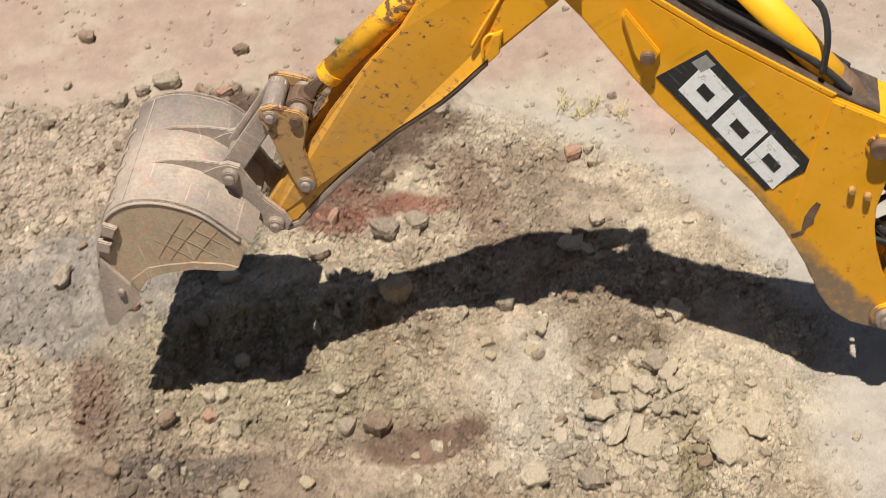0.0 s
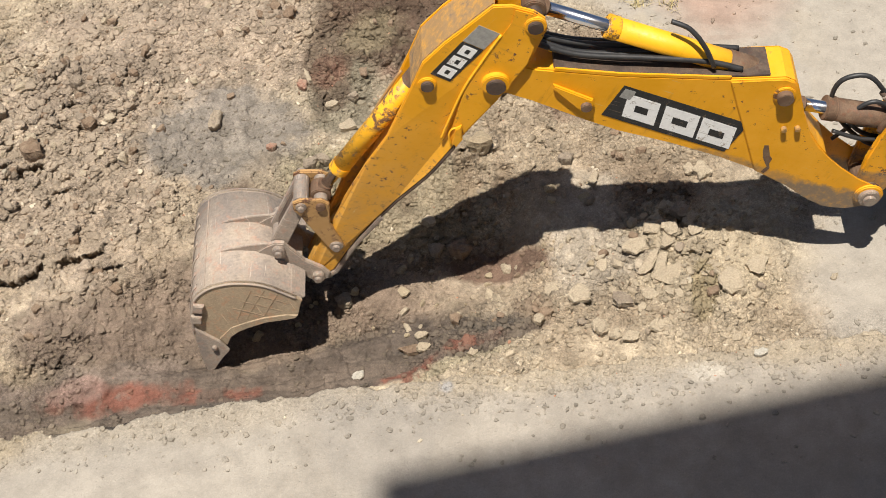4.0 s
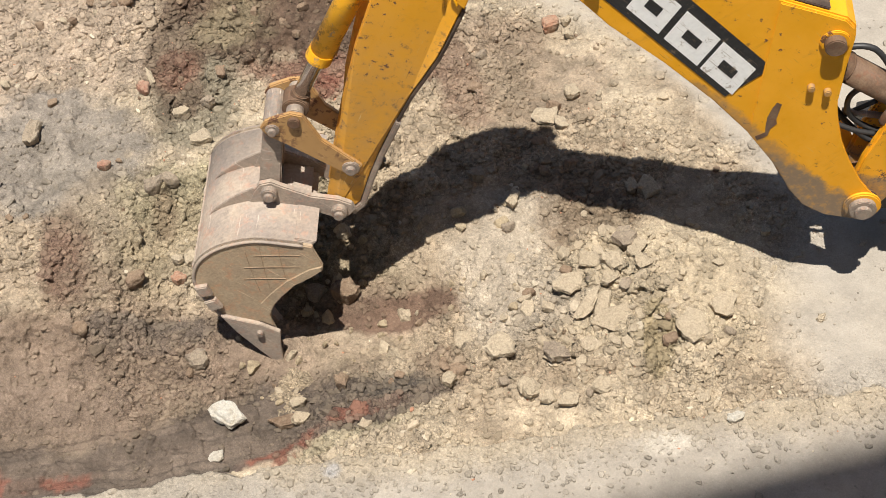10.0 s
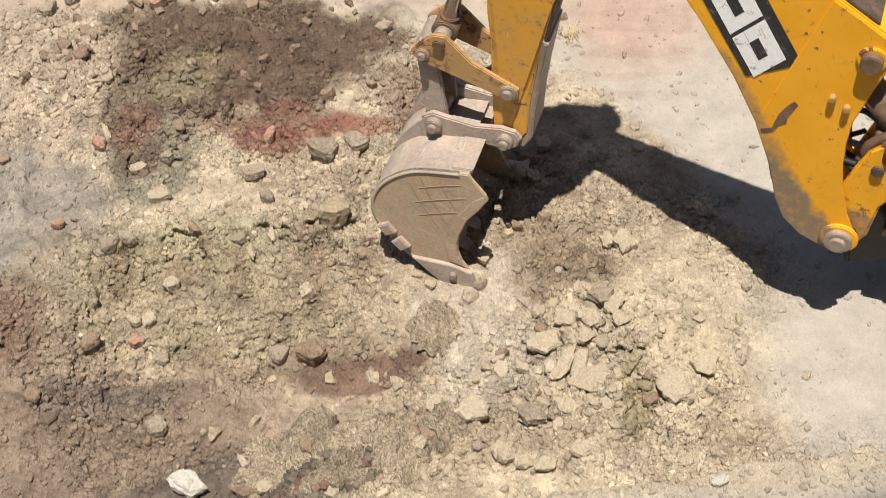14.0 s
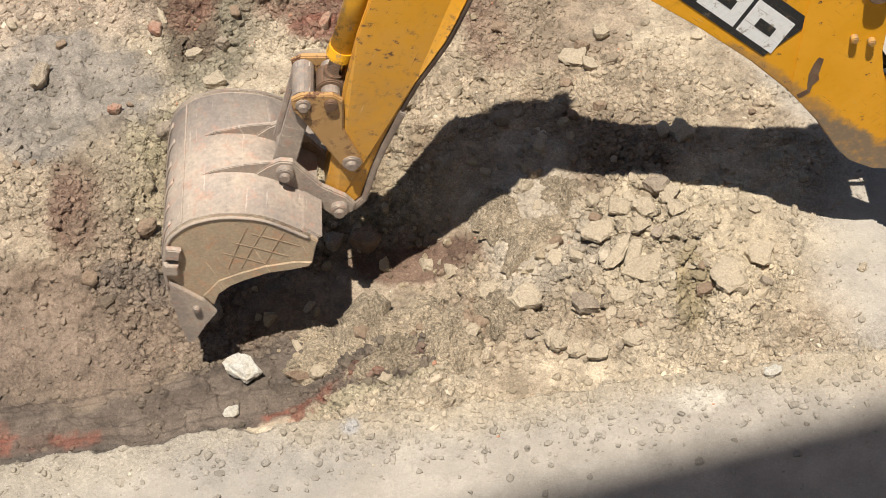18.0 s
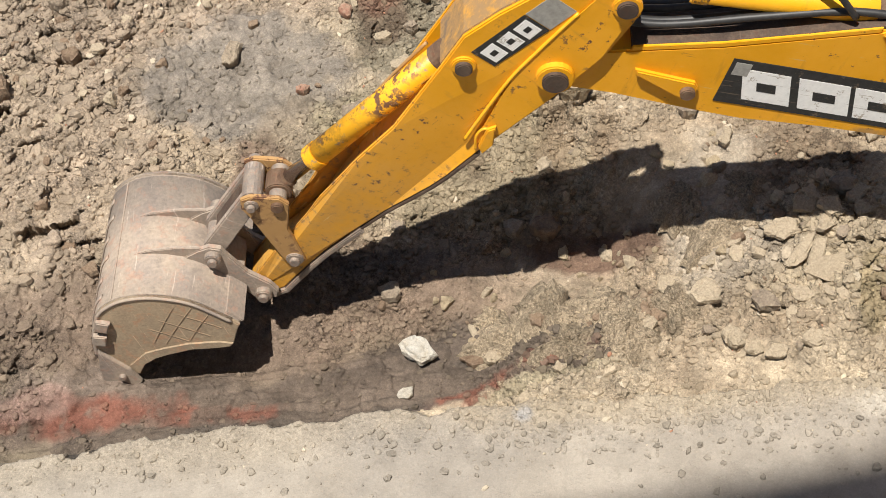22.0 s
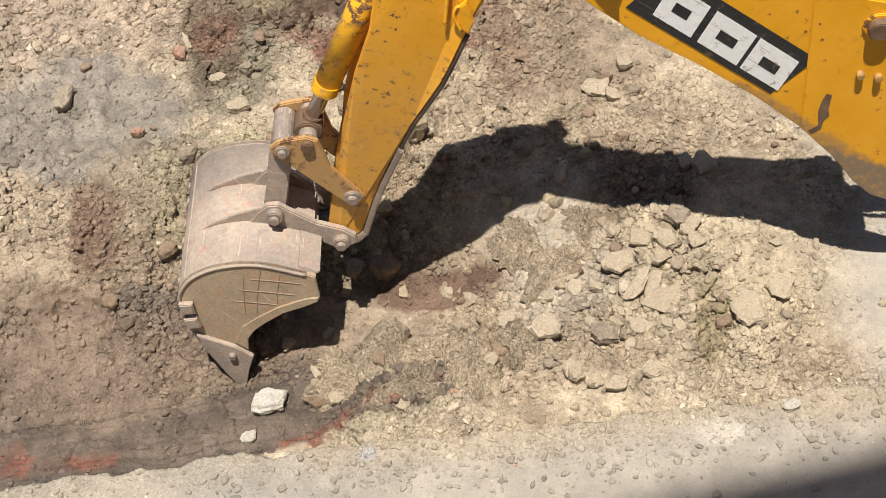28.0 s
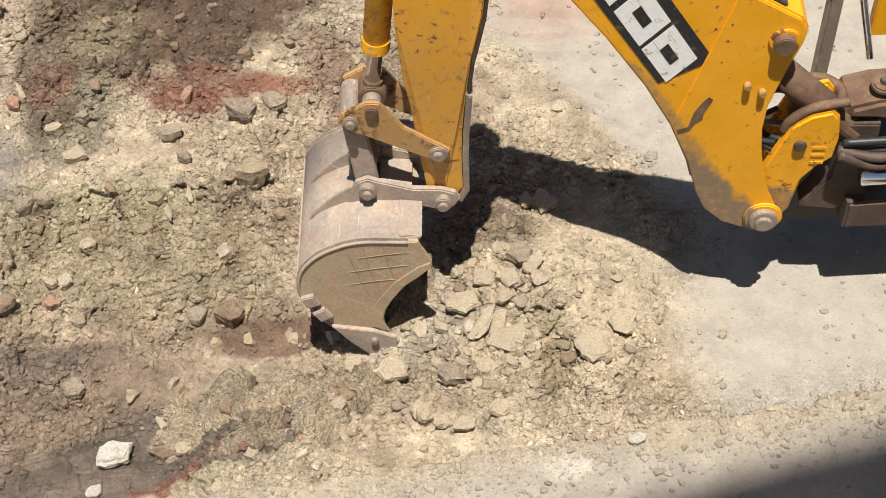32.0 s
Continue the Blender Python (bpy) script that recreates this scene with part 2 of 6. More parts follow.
YELLOW = (0.72, 0.325, 0.002)
M_SOIL = soil_material()
M_BOOM = paint_material("boom_paint", YELLOW, (0.50, 0.24, 0.03), 0.63, soiled=((-0.19, -1.0, -0.03, 0.85, 0.92), (0.0, -1.0, 0.025, 1.35, 0.6)))
M_DIPPER = paint_material("dipper_paint", YELLOW, (0.46, 0.26, 0.06), 0.60, film=(0.25, 1.55))
M_YELLOW = paint_material("machine_paint", YELLOW, (0.36, 0.18, 0.04), 0.56, soiled=((0.3, -1.0, -0.70, 0.9, 0.8),))
M_RAM = paint_material("ram_paint", (0.74, 0.36, 0.004), (0.33, 0.21, 0.10), 0.50, flaked=0.5)
M_RAM_CLEAN = paint_material("clean_ram_paint", (0.76, 0.37, 0.003), (0.45, 0.24, 0.05), 0.66)
M_LINK = paint_material("link_paint", (0.36, 0.205, 0.075), (0.27, 0.19, 0.12), 0.52)
M_BUCKET = steel_material("bucket_steel", (0.285, 0.232, 0.190), (0.385, 0.308, 0.235), 0.80, 0.0, 7.0, 0.6)
M_INNER = steel_material("bucket_side_steel", (0.37, 0.275, 0.180), (0.42, 0.325, 0.215), 0.75, 0.05, 8.0, 0.6)
M_WELD = steel_material("weld_bead", (0.28, 0.20, 0.125), (0.36, 0.27, 0.175), 0.8, 0.0, 20.0, 0.5)
M_PIN = steel_material("pin_steel", (0.30, 0.25, 0.21), (0.42, 0.34, 0.26), 0.55, 0.4, 24.0, 0.4)
M_DARK = steel_material("dirty_steel", (0.075, 0.052, 0.040), (0.16, 0.11, 0.075), 0.7, 0.3, 12.0, 0.4)
M_RUST = steel_material("rusty_casting", (0.13, 0.075, 0.045), (0.24, 0.16, 0.10), 0.75, 0.25, 12.0, 0.4)
# near-black that stands in for the shade behind the swing post
M_SHADE_BLACK = plain_material("shade_black", (0.018, 0.015, 0.013), 0.55, 0.0, 0.4)
M_CHROME = plain_material("chrome_rod", (0.72, 0.72, 0.74), 0.16, 1.0, 0.05)
M_HOSE = plain_material("hose_rubber", (0.028, 0.027, 0.027), 0.5, 0.0, 0.3)
M_BLACK = decal_material("decal_black", (0.022, 0.022, 0.022), (0.16, 0.12, 0.08), 0.3)
M_WHITE = decal_material("decal_white", (0.80, 0.79, 0.76), (0.30, 0.24, 0.17), 0.06)
M_SILVER = plain_material("decal_silver", (0.36, 0.35, 0.32), 0.4, 0.2, 0.2)
M_ROCK = stone_material("pale_rock", (0.45, 0.370, 0.268), (0.37, 0.300, 0.212), (0.46, 0.376, 0.268), 0.7)
M_GREY = stone_material("grey_stone", (0.25, 0.198, 0.150), (0.34, 0.272, 0.200), dusty=0.25)
M_CLOD = stone_material("soil_clod", (0.19, 0.128, 0.086), (0.28, 0.198, 0.135), (0.32, 0.24, 0.165), 0.4)
M_FRESH = stone_material("fresh_soil", (0.34, 0.270, 0.180), (0.42, 0.335, 0.225), (0.42, 0.335, 0.22), 0.5)
M_LIGHT = stone_material("white_stone", (0.56, 0.53, 0.47), (0.50, 0.46, 0.39), (0.44, 0.38, 0.29), 0.35)
M_BRICK = stone_material("brick_red", (0.42, 0.22, 0.14), (0.34, 0.17, 0.12), (0.42, 0.32, 0.23), 0.5)
M_PLASTER = plain_material("plaster", (0.55, 0.52, 0.47), 0.9)
M_GREEN = plain_material("green_weed", (0.10, 0.15, 0.04), 0.8)
M_GRASS = plain_material("dry_grass", (0.42, 0.34, 0.17), 0.85)


# ---- helpers of the build ----
def part(name, bm, material, parent=None, label="", smooth=False):
    """Links a bmesh as one mesh object under a thing or a part."""
    mesh = bpy.data.meshes.new(name)
    bm.to_mesh(mesh)
    bm.free()
    for f in mesh.polygons:
        f.use_smooth = smooth
    mesh.materials.append(material)
    ob = new(name, mesh)
    ob.parent = parent
    return tagged(ob, label)


def prism(outline, y0, y1, bevel=0.006, bm=None, segments=2):
    """A plate in the x-z plane between y0 and y1."""
    bm = bm or bmesh.new()
    near = [bm.verts.new((x, y1, z)) for x, z in outline]
    far = [bm.verts.new((x, y0, z)) for x, z in outline]
    faces = [bm.faces.new(near), bm.faces.new(far[::-1])]
    n = len(outline)
    for i in range(n):
        faces.append(bm.faces.new((near[i], far[i], far[(i + 1) % n], near[(i + 1) % n])))
    bmesh.ops.recalc_face_normals(bm, faces=faces)
    if bevel:
        edges = {e for f in faces[:2] for e in f.edges}
        bmesh.ops.bevel(bm, geom=list(edges), offset=bevel, segments=segments, affect="EDGES", clamp_overlap=True)
    return bm


def rod(a, b, radius, bm=None, sides=20, bevel=0.0, top=None):
    """A round bar from a to b."""
    bm = bm or bmesh.new()
    a, b = Vector(a), Vector(b)
    m = Matrix.Translation((a + b) / 2) @ (b - a).to_track_quat("Z", "Y").to_matrix().to_4x4()
    made = bmesh.ops.create_cone(bm, cap_ends=True, segments=sides, radius1=radius, radius2=radius if top is None else top, depth=(b - a).length, matrix=m)
    if bevel:
        caps = [e for e in {e for v in made["verts"] for e in v.link_edges} if len(e.link_faces) == 2 and any(len(f.verts) > 4 for f in e.link_faces)]
        bmesh.ops.bevel(bm, geom=caps, offset=bevel, segments=2, affect="EDGES", clamp_overlap=True)
    return bm


def box(x0, y0, z0, x1, y1, z1, bevel=0.004, bm=None):
    return prism([(x0, z0), (x1, z0), (x1, z1), (x0, z1)], y0, y1, bevel, bm)


def tube(points, radius, bm=None, sides=10, rounds=6):
    """A hose along a smooth line through the points."""
    bm = bm or bmesh.new()
    p = [Vector(q) for q in points]
    line = []
    for i in range(len(p) - 1):
        a, b, c, e = p[max(i - 1, 0)], p[i], p[i + 1], p[min(i + 2, len(p) - 1)]
        for j in range(rounds):
            t = j / rounds
            line.append(0.5 * (2 * b + (c - a) * t + (2 * a - 5 * b + 4 * c - e) * t * t + (3 * b - a - 3 * c + e) * t ** 3))
    line.append(p[-1])
    rings = []
    for i, q in enumerate(line):
        way = (line[min(i + 1, len(line) - 1)] - line[max(i - 1, 0)]).normalized()
        side = way.cross(Vector((0.13, 0.97, 0.21))).normalized()
        up = way.cross(side)
        rings.append([bm.verts.new(q + radius * (math.cos(s) * side + math.sin(s) * up)) for s in (2 * math.pi * k / sides for k in range(sides))])
    for a, b in zip(rings, rings[1:]):
        for k in range(sides):
            bm.faces.new((a[k], a[(k + 1) % sides], b[(k + 1) % sides], b[k]))
    bm.faces.new(rings[0]), bm.faces.new(rings[-1][::-1])
    bmesh.ops.recalc_face_normals(bm, faces=bm.faces[:])
    return bm


def lattice(ix, iy, seed):
    h = (ix.astype(np.int64) * 374761393 + iy.astype(np.int64) * 668265263 + seed * 1442695041) & 0x7FFFFFFF
    h = ((h ^ (h >> 13)) * 1274126177) & 0x7FFFFFFF
    return ((h ^ (h >> 16)) & 0xFFFF) / 65535.0


def value(x, y, seed):
    ix, iy = np.floor(x), np.floor(y)
    fx, fy = x - ix, y - iy
    fx, fy = fx * fx * (3 - 2 * fx), fy * fy * (3 - 2 * fy)
    a, b = lattice(ix, iy, seed), lattice(ix + 1, iy, seed)
    c, e = lattice(ix, iy + 1, seed), lattice(ix + 1, iy + 1, seed)
    return (a + (b - a) * fx) * (1 - fy) + (c + (e - c) * fx) * fy


def fbm(x, y, scale, octaves, seed, gain=0.5):
    total, amp, norm = 0.0, 1.0, 0.0
    for o in range(octaves):
        c, s = math.cos(0.7 * o), math.sin(0.7 * o)
        total = total + amp * value((x * c - y * s) * scale + 17.3 * o, (x * s + y * c) * scale + 5.1 * o, seed + o)
        norm, amp, scale = norm + amp, amp * gain, scale * 2.03
    return total / norm - 0.5


def shards(x, y, scale, seed):
    """Angular broken pieces packed side by side, some standing proud with tilted tops."""
    x, y = x * scale, y * scale
    ix, iy = np.floor(x), np.floor(y)
    near, next_ = np.full(x.shape, 9.0), np.full(x.shape, 9.0)
    top = np.zeros(x.shape)
    for dx in (-1, 0, 1):
        for dy in (-1, 0, 1):
            cx, cy = ix + dx, iy + dy
            u, v = x - cx - lattice(cx, cy, seed), y - cy - lattice(cx, cy, seed + 1)
            a = lattice(cx, cy, seed + 3) * 6.283
            d = np.sqrt(u * u + v * v)
            lid = np.clip(2.6 * lattice(cx, cy, seed + 2) - 1.6, 0, 1) * (1 + 0.9 * (u * np.cos(a) + v * np.sin(a)))
            closer = d < near
            next_ = np.where(closer, near, np.minimum(next_, d))
            top = np.where(closer, lid, top)
            near = np.where(closer, d, near)
    return np.clip((next_ - near) / 0.16, 0, 1) * top


# ---- ground ----
def slab_edge(x):
    """Where the broken edge of the paved strip runs."""
    return np.interp(x, [-8, -3.34, -2.78, -1.92, -1.2, -0.5, 0.87, 1.84, 4, 9], [2.6, 3.53, 3.65, 3.79, 3.88, 3.93, 4.07, 4.18, 4.5, 5.3])


def blob(x, y, cx, cy, rx, ry, turn=0.0, soft=0.35, ragged=0.5, seed=3):
    """1 inside a ragged oval, 0 outside."""
    c, s = math.cos(radians(turn)), math.sin(radians(turn))
    u, v = ((x - cx) * c + (y - cy) * s) / rx, (-(x - cx) * s + (y - cy) * c) / ry
    r = np.sqrt(u * u + v * v)
    near = r < 1 + soft / 2 + ragged
    a, b = x[near], y[near]
    r = r[near] + ragged * (fbm(a, b, 4.0, 3, seed) * 1.4 + 0.55 * fbm(a, b, 19.0, 4, seed + 7, 0.65))
    out = np.zeros(x.shape)
    out[near] = np.clip((1 + soft / 2 - r) / soft, 0, 1)
    return out


def ledge(x, y, line, drop, back, seed, ragged=0.10, end=0.06):
    """A broken step along a line of (x, y): the soil on its near side lies lower and rises again over the distance back."""
    xs, ys = zip(*line)
    near = (x > xs[0]) & (x < xs[-1]) & (np.abs(y - np.interp(x, xs, ys)) < 4 * back + ragged)
    a, b = x[near], y[near]
    d = b - np.interp(a, xs, ys) - ragged * fbm(a, b, 9, 4, seed, 0.6)
    span = smooth(a, xs[0], xs[0] + end) * (1 - smooth(a, xs[-1] - end, xs[-1]))
    out = np.zeros(x.shape)
    out[near] = -drop * span * smooth(-d, 0.0, 0.014) * np.exp(np.minimum(d, 0) / back)
    return out


def smooth(v, lo, hi):
    t = np.clip((v - lo) / (hi - lo), 0, 1)
    return t * t * (3 - 2 * t)


def paved(x, y):
    """1 on the flat paved strip, falling to 0 past its broken edge."""
    past = y - slab_edge(x) - 0.12 * fbm(x, y, 7.0, 5, 71, 0.6)
    return 1 - smooth(past, -0.006, 0.014)


def worked(x, y):
    """How much the ground is dug up: 0 on the roadway, 1 in the diggings."""
    border = np.interp(x, [-9, -4, -2.5, -1.6, -0.6, 0.0, 0.6, 1.1, 1.5, 2.2, 3.0], [7.9, 7.7, 7.45, 7.45, 7.3, 7.05, 6.8, 6.15, 5.45, 4.9, 4.7])
    inside = smooth(border - y + 0.55 * fbm(x, y, 2.2, 5, 41), -0.12, 0.25)
    right = 1 - smooth(x + 0.35 * fbm(x, y, 2.5, 4, 43), 1.25, 1.75)
    return inside * right * (1 - paved(x, y))


PIT_EDGE = ((-1.85, 5.55), (-1.71, 5.63), (-1.54, 5.71), (-1.35, 5.79), (-1.09, 5.79), (-0.81, 5.70), (-0.59, 5.65), (-0.37, 5.55), (-0.10, 5.60))


def dusty(x, y):
    """1 where the soil is fine and trodden, 0 where it lies in clods."""
    fine = smooth(fbm(x, y, 1.9, 5, 95), -0.10, 0.10)
    fine = np.maximum(fine, blob(x, y, 0.20, 4.98, 0.34, 0.42, 0, 0.6, 0.4, 97))
    fine = np.maximum(fine, blob(x, y, -2.28, 5.85, 0.58, 0.46, 0, 0.5, 0.4, 98))
    fine = np.maximum(fine, blob(x, y, 1.05, 5.0, 0.30, 0.42, 10, 0.6, 0.4, 99))
    rubble = blob(x, y, -3.45, 5.85, 0.62, 0.95, -18, 0.7, 0.6, 94) + blob(x, y, -2.5, 7.15, 0.75, 0.35, 0, 0.7, 0.6, 93) + blob(x, y, 0.52, 4.72, 0.34, 0.50, 0, 0.6, 0.5, 96) + blob(x, y, -1.10, 5.38, 0.78, 0.42, 0, 0.6, 0.5, 92) + blob(x, y, -0.35, 4.30, 0.60, 0.22, 8, 0.6, 0.5, 91)
    return np.clip(fine - 0.9 * rubble, 0, 1)


def cut_bank(x, past):
    """How much a spot belongs to the stratified bank above the trench."""
    return (1 - smooth(past, 0.42, 0.60)) * (1 - smooth(x, -1.1, -0.7))


def groove(x, y):
    """How far a spot lies in the furrow that the bucket ploughs."""
    d = y - np.interp(x, [-2.9, -2.15, -1.4, -0.7, 0.1], [4.20, 4.36, 4.52, 4.66, 4.74])
    return smooth(d, -0.20, -0.04) * (1 - smooth(d, 0.30, 0.70)) * smooth(x, -2.9, -2.4) * (1 - smooth(x, -0.25, 0.20))


def height(x, y):
    w, p = worked(x, y), paved(x, y)
    past = y - slab_edge(x)
    z = 0.008 * fbm(x, y, 1.3, 4, 5) + 0.0025 * fbm(x, y, 7, 3, 6)
    bank = cut_bank(x, past)
    rough = 1 - 0.72 * dusty(x, y)
    lumps = 0.13 * fbm(x, y, 2.6, 4, 11) + rough * (0.075 * fbm(x, y, 8, 5, 12, 0.6) - 0.07 * np.abs(fbm(x, y, 10, 5, 13, 0.6)) - 0.045 * np.abs(fbm(x, y, 24, 4, 18, 0.6)))
    w = w * (1 - 0.40 * bank)
    z = z + w * lumps
    heap = blob(x, y, -3.45, 5.65, 0.75, 1.25, 0, 0.9) + 0.8 * blob(x, y, 0.62, 4.66, 0.55, 0.42, 10, 0.8)
    coarse = 0.05 + 0.62 * (rough - 0.28) + 0.75 * heap
    qx, qy = x + 0.06 * fbm(x, y, 16, 4, 15), y + 0.06 * fbm(x, y, 16, 4, 16)
    z = z + w * coarse * (0.030 * shards(qx, qy, 7, 81) + 0.026 * shards(qx, qy, 15, 84) + 0.014 * shards(qx, qy, 31, 87) - 0.045 * np.abs(fbm(qx, qy, 15, 4, 88, 0.6)))
    z = z + 0.004 * w * shards(qx, qy, 45, 90)
    # the heap beside the bucket, with dark clefts under its crusts
    z = z + 0.12 * blob(x, y, -3.5, 5.6, 1.2, 1.2, 0, 0.9, 0.4) * (0.8 + 1.0 * np.abs(fbm(x, y, 5, 5, 21, 0.6)))
    for k, (line, drop, back) in enumerate((
            (((-3.86, 4.62), (-3.68, 4.66), (-3.45, 4.75), (-3.28, 4.86)), 0.13, 0.14), (((-3.24, 4.84), (-3.15, 4.91), (-3.02, 4.97), (-2.88, 5.0)), 0.15, 0.10),
            (((-3.02, 4.76), (-2.86, 4.80), (-2.70, 4.82)), 0.06, 0.08), (((-3.66, 5.62), (-3.52, 5.68), (-3.40, 5.73)), 0.14, 0.10),
            (((-3.40, 5.40), (-3.26, 5.46), (-3.14, 5.44)), 0.07, 0.08), (((-4.1, 5.55), (-3.95, 5.58), (-3.8, 5.66)), 0.10, 0.10),
            (((-3.30, 5.98), (-3.18, 6.03), (-3.05, 6.0)), 0.08, 0.09), (((-3.45, 6.18), (-3.33, 6.22), (-3.22, 6.20)), 0.07, 0.08),
            (((-3.1, 5.22), (-2.98, 5.26), (-2.86, 5.24)), 0.05, 0.08), (((-3.9, 4.98), (-3.7, 5.06), (-3.55, 5.05)), 0.07, 0.10))):
        z = z + ledge(x, y, line, drop, back, 130 + k)
    # the dark mound
    z = z + 0.16 * blob(x, y, -1.0, 6.85, 0.80, 0.45, -6, 1.0, 0.35) * (0.8 + 0.9 * fbm(x, y, 6, 5, 22, 0.6))
    # scooped pit: a streaked bank below its edge
    d = np.interp(x, *zip(*PIT_EDGE)) + 0.10 * fbm(x, y, 8, 4, 150) - y
    span = smooth(x, -1.85, -1.6) * (1 - smooth(x, -0.45, -0.15))
    face = span * smooth(d, 0.0, 0.06) * (1 - smooth(d, 0.22, 0.40))
    z = z - 0.10 * span * smooth(d, 0.0, 0.20) * (1 - smooth(d, 0.70, 1.15)) + face * 0.07 * fbm(x * 7, y * 1.6, 1.0, 4, 151)
    z = z + ledge(x, y, ((-1.46, 5.70), (-1.35, 5.74), (-1.22, 5.72)), 0.03, 0.08, 152) + ledge(x, y, ((-0.98, 5.72), (-0.81, 5.69), (-0.7, 5.64)), 0.04, 0.08, 155)
    z = z + 0.08 * blob(x, y, 0.15, 5.55, 0.85, 0.60, 0, 1.2, 0.3)
    z = z + 0.08 * blob(x, y, 0.62, 4.7, 0.55, 0.42, 20, 0.9, 0.4)
    z = z - 0.05 * blob(x, y, -0.55, 4.62, 0.9, 0.42, 8, 0.9, 0.4) - 0.05 * blob(x, y, 0.84, 4.55, 0.09, 0.22, 8, 0.8, 0.5)
    z = z + 0.06 * blob(x, y, -0.56, 5.69, 0.16, 0.10, 0, 0.6, 0.8, 153) + ledge(x, y, ((-0.72, 5.62), (-0.56, 5.65), (-0.42, 5.64)), 0.06, 0.08, 154)
    z = z - 0.10 * blob(x, y, -1.90, 4.46, 0.85, 0.26, 3, 0.9, 0.3, 156) - 0.12 * groove(x, y)
    # trench along the paving and the banded face beyond it
    trench = smooth(past, 0.0, 0.05) * (1 - smooth(past, 0.25, 0.85)) * (1 - smooth(x + 0.2 * fbm(x, y, 3, 3, 31), -1.0, -0.55))
    bands = fbm(0.5 * x + 0.05 * fbm(x, y, 6, 3, 34) * 8, past * 13 + 0.8 * fbm(x, y, 3, 3, 32), 1.0, 4, 33, 0.6)
    z = z - 0.20 * trench + bank * smooth(past, 0.02, 0.1) * (0.075 * bands + 0.02 * fbm(x, y, 12, 4, 36) + 0.02 * shards(qx, qy, 12, 37))
    slab = 0.03 + 0.004 * fbm(x, y, 3, 4, 51) + 0.004 * fbm(x, y, 12, 4, 52) + 0.03 * smooth(past, -0.10, -0.01) * np.clip(fbm(x, y, 13, 4, 53, 0.6) + 0.12, 0, 1)
    crumbs = blob(x, y, -3.42, 3.42, 0.55, 0.11, 38, 0.8, 0.6, 57)
    slab = slab + crumbs * (0.02 + 0.05 * np.abs(fbm(x, y, 18, 4, 58, 0.6)) + 0.03 * shards(qx, qy, 16, 59))
    return z * (1 - p) + p * slab


SOIL = 0.70


def soil_colour(x, y):
    """Base colours of soil, dust and paving, by where they lie."""
    shape = x.shape + (1,)

    def lay(col, mask, tint):
        m = np.clip(mask, 0, 1).reshape(shape)
        return col * (1 - m) + np.array(tint) * m

    def spot(col, cx, cy, rx, ry, turn, amount, tint, seed, soft=0.45, ragged=0.8):
        return lay(col, blob(x, y, cx, cy, rx, ry, turn, soft, ragged, seed) * amount, tint)

    y = y - 0.09 * groove(x, y)
    n, m = fbm(x, y, 1.6, 5, 61), fbm(x, y, 6.5, 5, 62, 0.6)
    w, p, past = worked(x, y), paved(x, y), y - slab_edge(x)
    col = np.ones(x.shape + (3,)) * (0.44, 0.390, 0.322)
    col = lay(col, smooth(y + 0.8 * n, 6.9, 7.6) * (1 - 0.3 * smooth(x, 0.5, 1.5)), (0.40, 0.290, 0.224))
    col = spot(col, 1.1, 7.2, 0.42, 0.55, 20, 0.9, (0.46, 0.318, 0.245), 9, 0.8, 0.5)
    tracks = smooth(np.sin(y * 38 + 5 * fbm(x, y, 3, 3, 63)) + 2.0 * fbm(x, y, 9, 4, 64), 0.2, 0.8) * blob(x, y, 1.12, 7.0, 0.30, 0.75, -8, 0.6, 0.5, 60)
    col = lay(col, tracks * (1 - w) * 0.35, (0.36, 0.25, 0.19))
    # general soil: tan, with darker and paler drifts
    col = lay(col, w, (0.525, 0.425, 0.303))
    col = lay(col, w * smooth(n, -0.04, 0.12) * 0.6, (0.41, 0.322, 0.226))
    col = lay(col, w * smooth(m, 0.02, 0.14) * 0.5, (0.345, 0.262, 0.180))
    col = lay(col, w * smooth(-n, 0.03, 0.18) * 0.6, (0.58, 0.482, 0.350))
    col = spot(col, -3.2, 5.6, 0.95, 1.1, 0, 0.75, (0.455, 0.358, 0.270), 3, 0.8)
    col = spot(col, -2.7, 6.9, 1.1, 0.75, 0, 0.75, (0.46, 0.360, 0.275), 4, 0.8)
    col = spot(col, -3.30, 6.35, 0.5, 0.30, 20, 0.6, (0.36, 0.285, 0.215), 14, 0.7)
    # grey clay and the dark stain below it
    col = spot(col, -2.28, 5.86, 0.55, 0.42, 5, 0.85, (0.285, 0.250, 0.212), 8, 0.30, 0.6)
    col = spot(col, -2.08, 5.18, 0.13, 0.30, 4, 0.80, (0.205, 0.118, 0.086), 7)
    col = spot(col, -1.95, 5.05, 0.16, 0.14, 4, 0.6, (0.25, 0.18, 0.13), 77)
    # dark mound, its leg towards the grey clay, the red earth below it
    col = spot(col, -1.52, 6.18, 0.24, 0.34, -8, 0.8, (0.245, 0.215, 0.155), 17)
    col = spot(col, -1.60, 6.60, 0.17, 0.50, -4, 0.9, (0.190, 0.138, 0.098), 18, 0.3, 0.5)
    col = spot(col, -0.98, 6.93, 0.78, 0.50, -10, 1.0, (0.150, 0.100, 0.070), 3, 0.25, 0.5)
    col = spot(col, -1.30, 6.72, 0.22, 0.16, 20, 0.7, (0.30, 0.245, 0.155), 67)
    col = spot(col, -1.60, 6.42, 0.12, 0.12, 20, 0.7, (0.25, 0.135, 0.095), 68)
    col = spot(col, -0.85, 6.38, 0.42, 0.085, -6, 0.75, (0.215, 0.105, 0.075), 19, 0.5, 0.9)
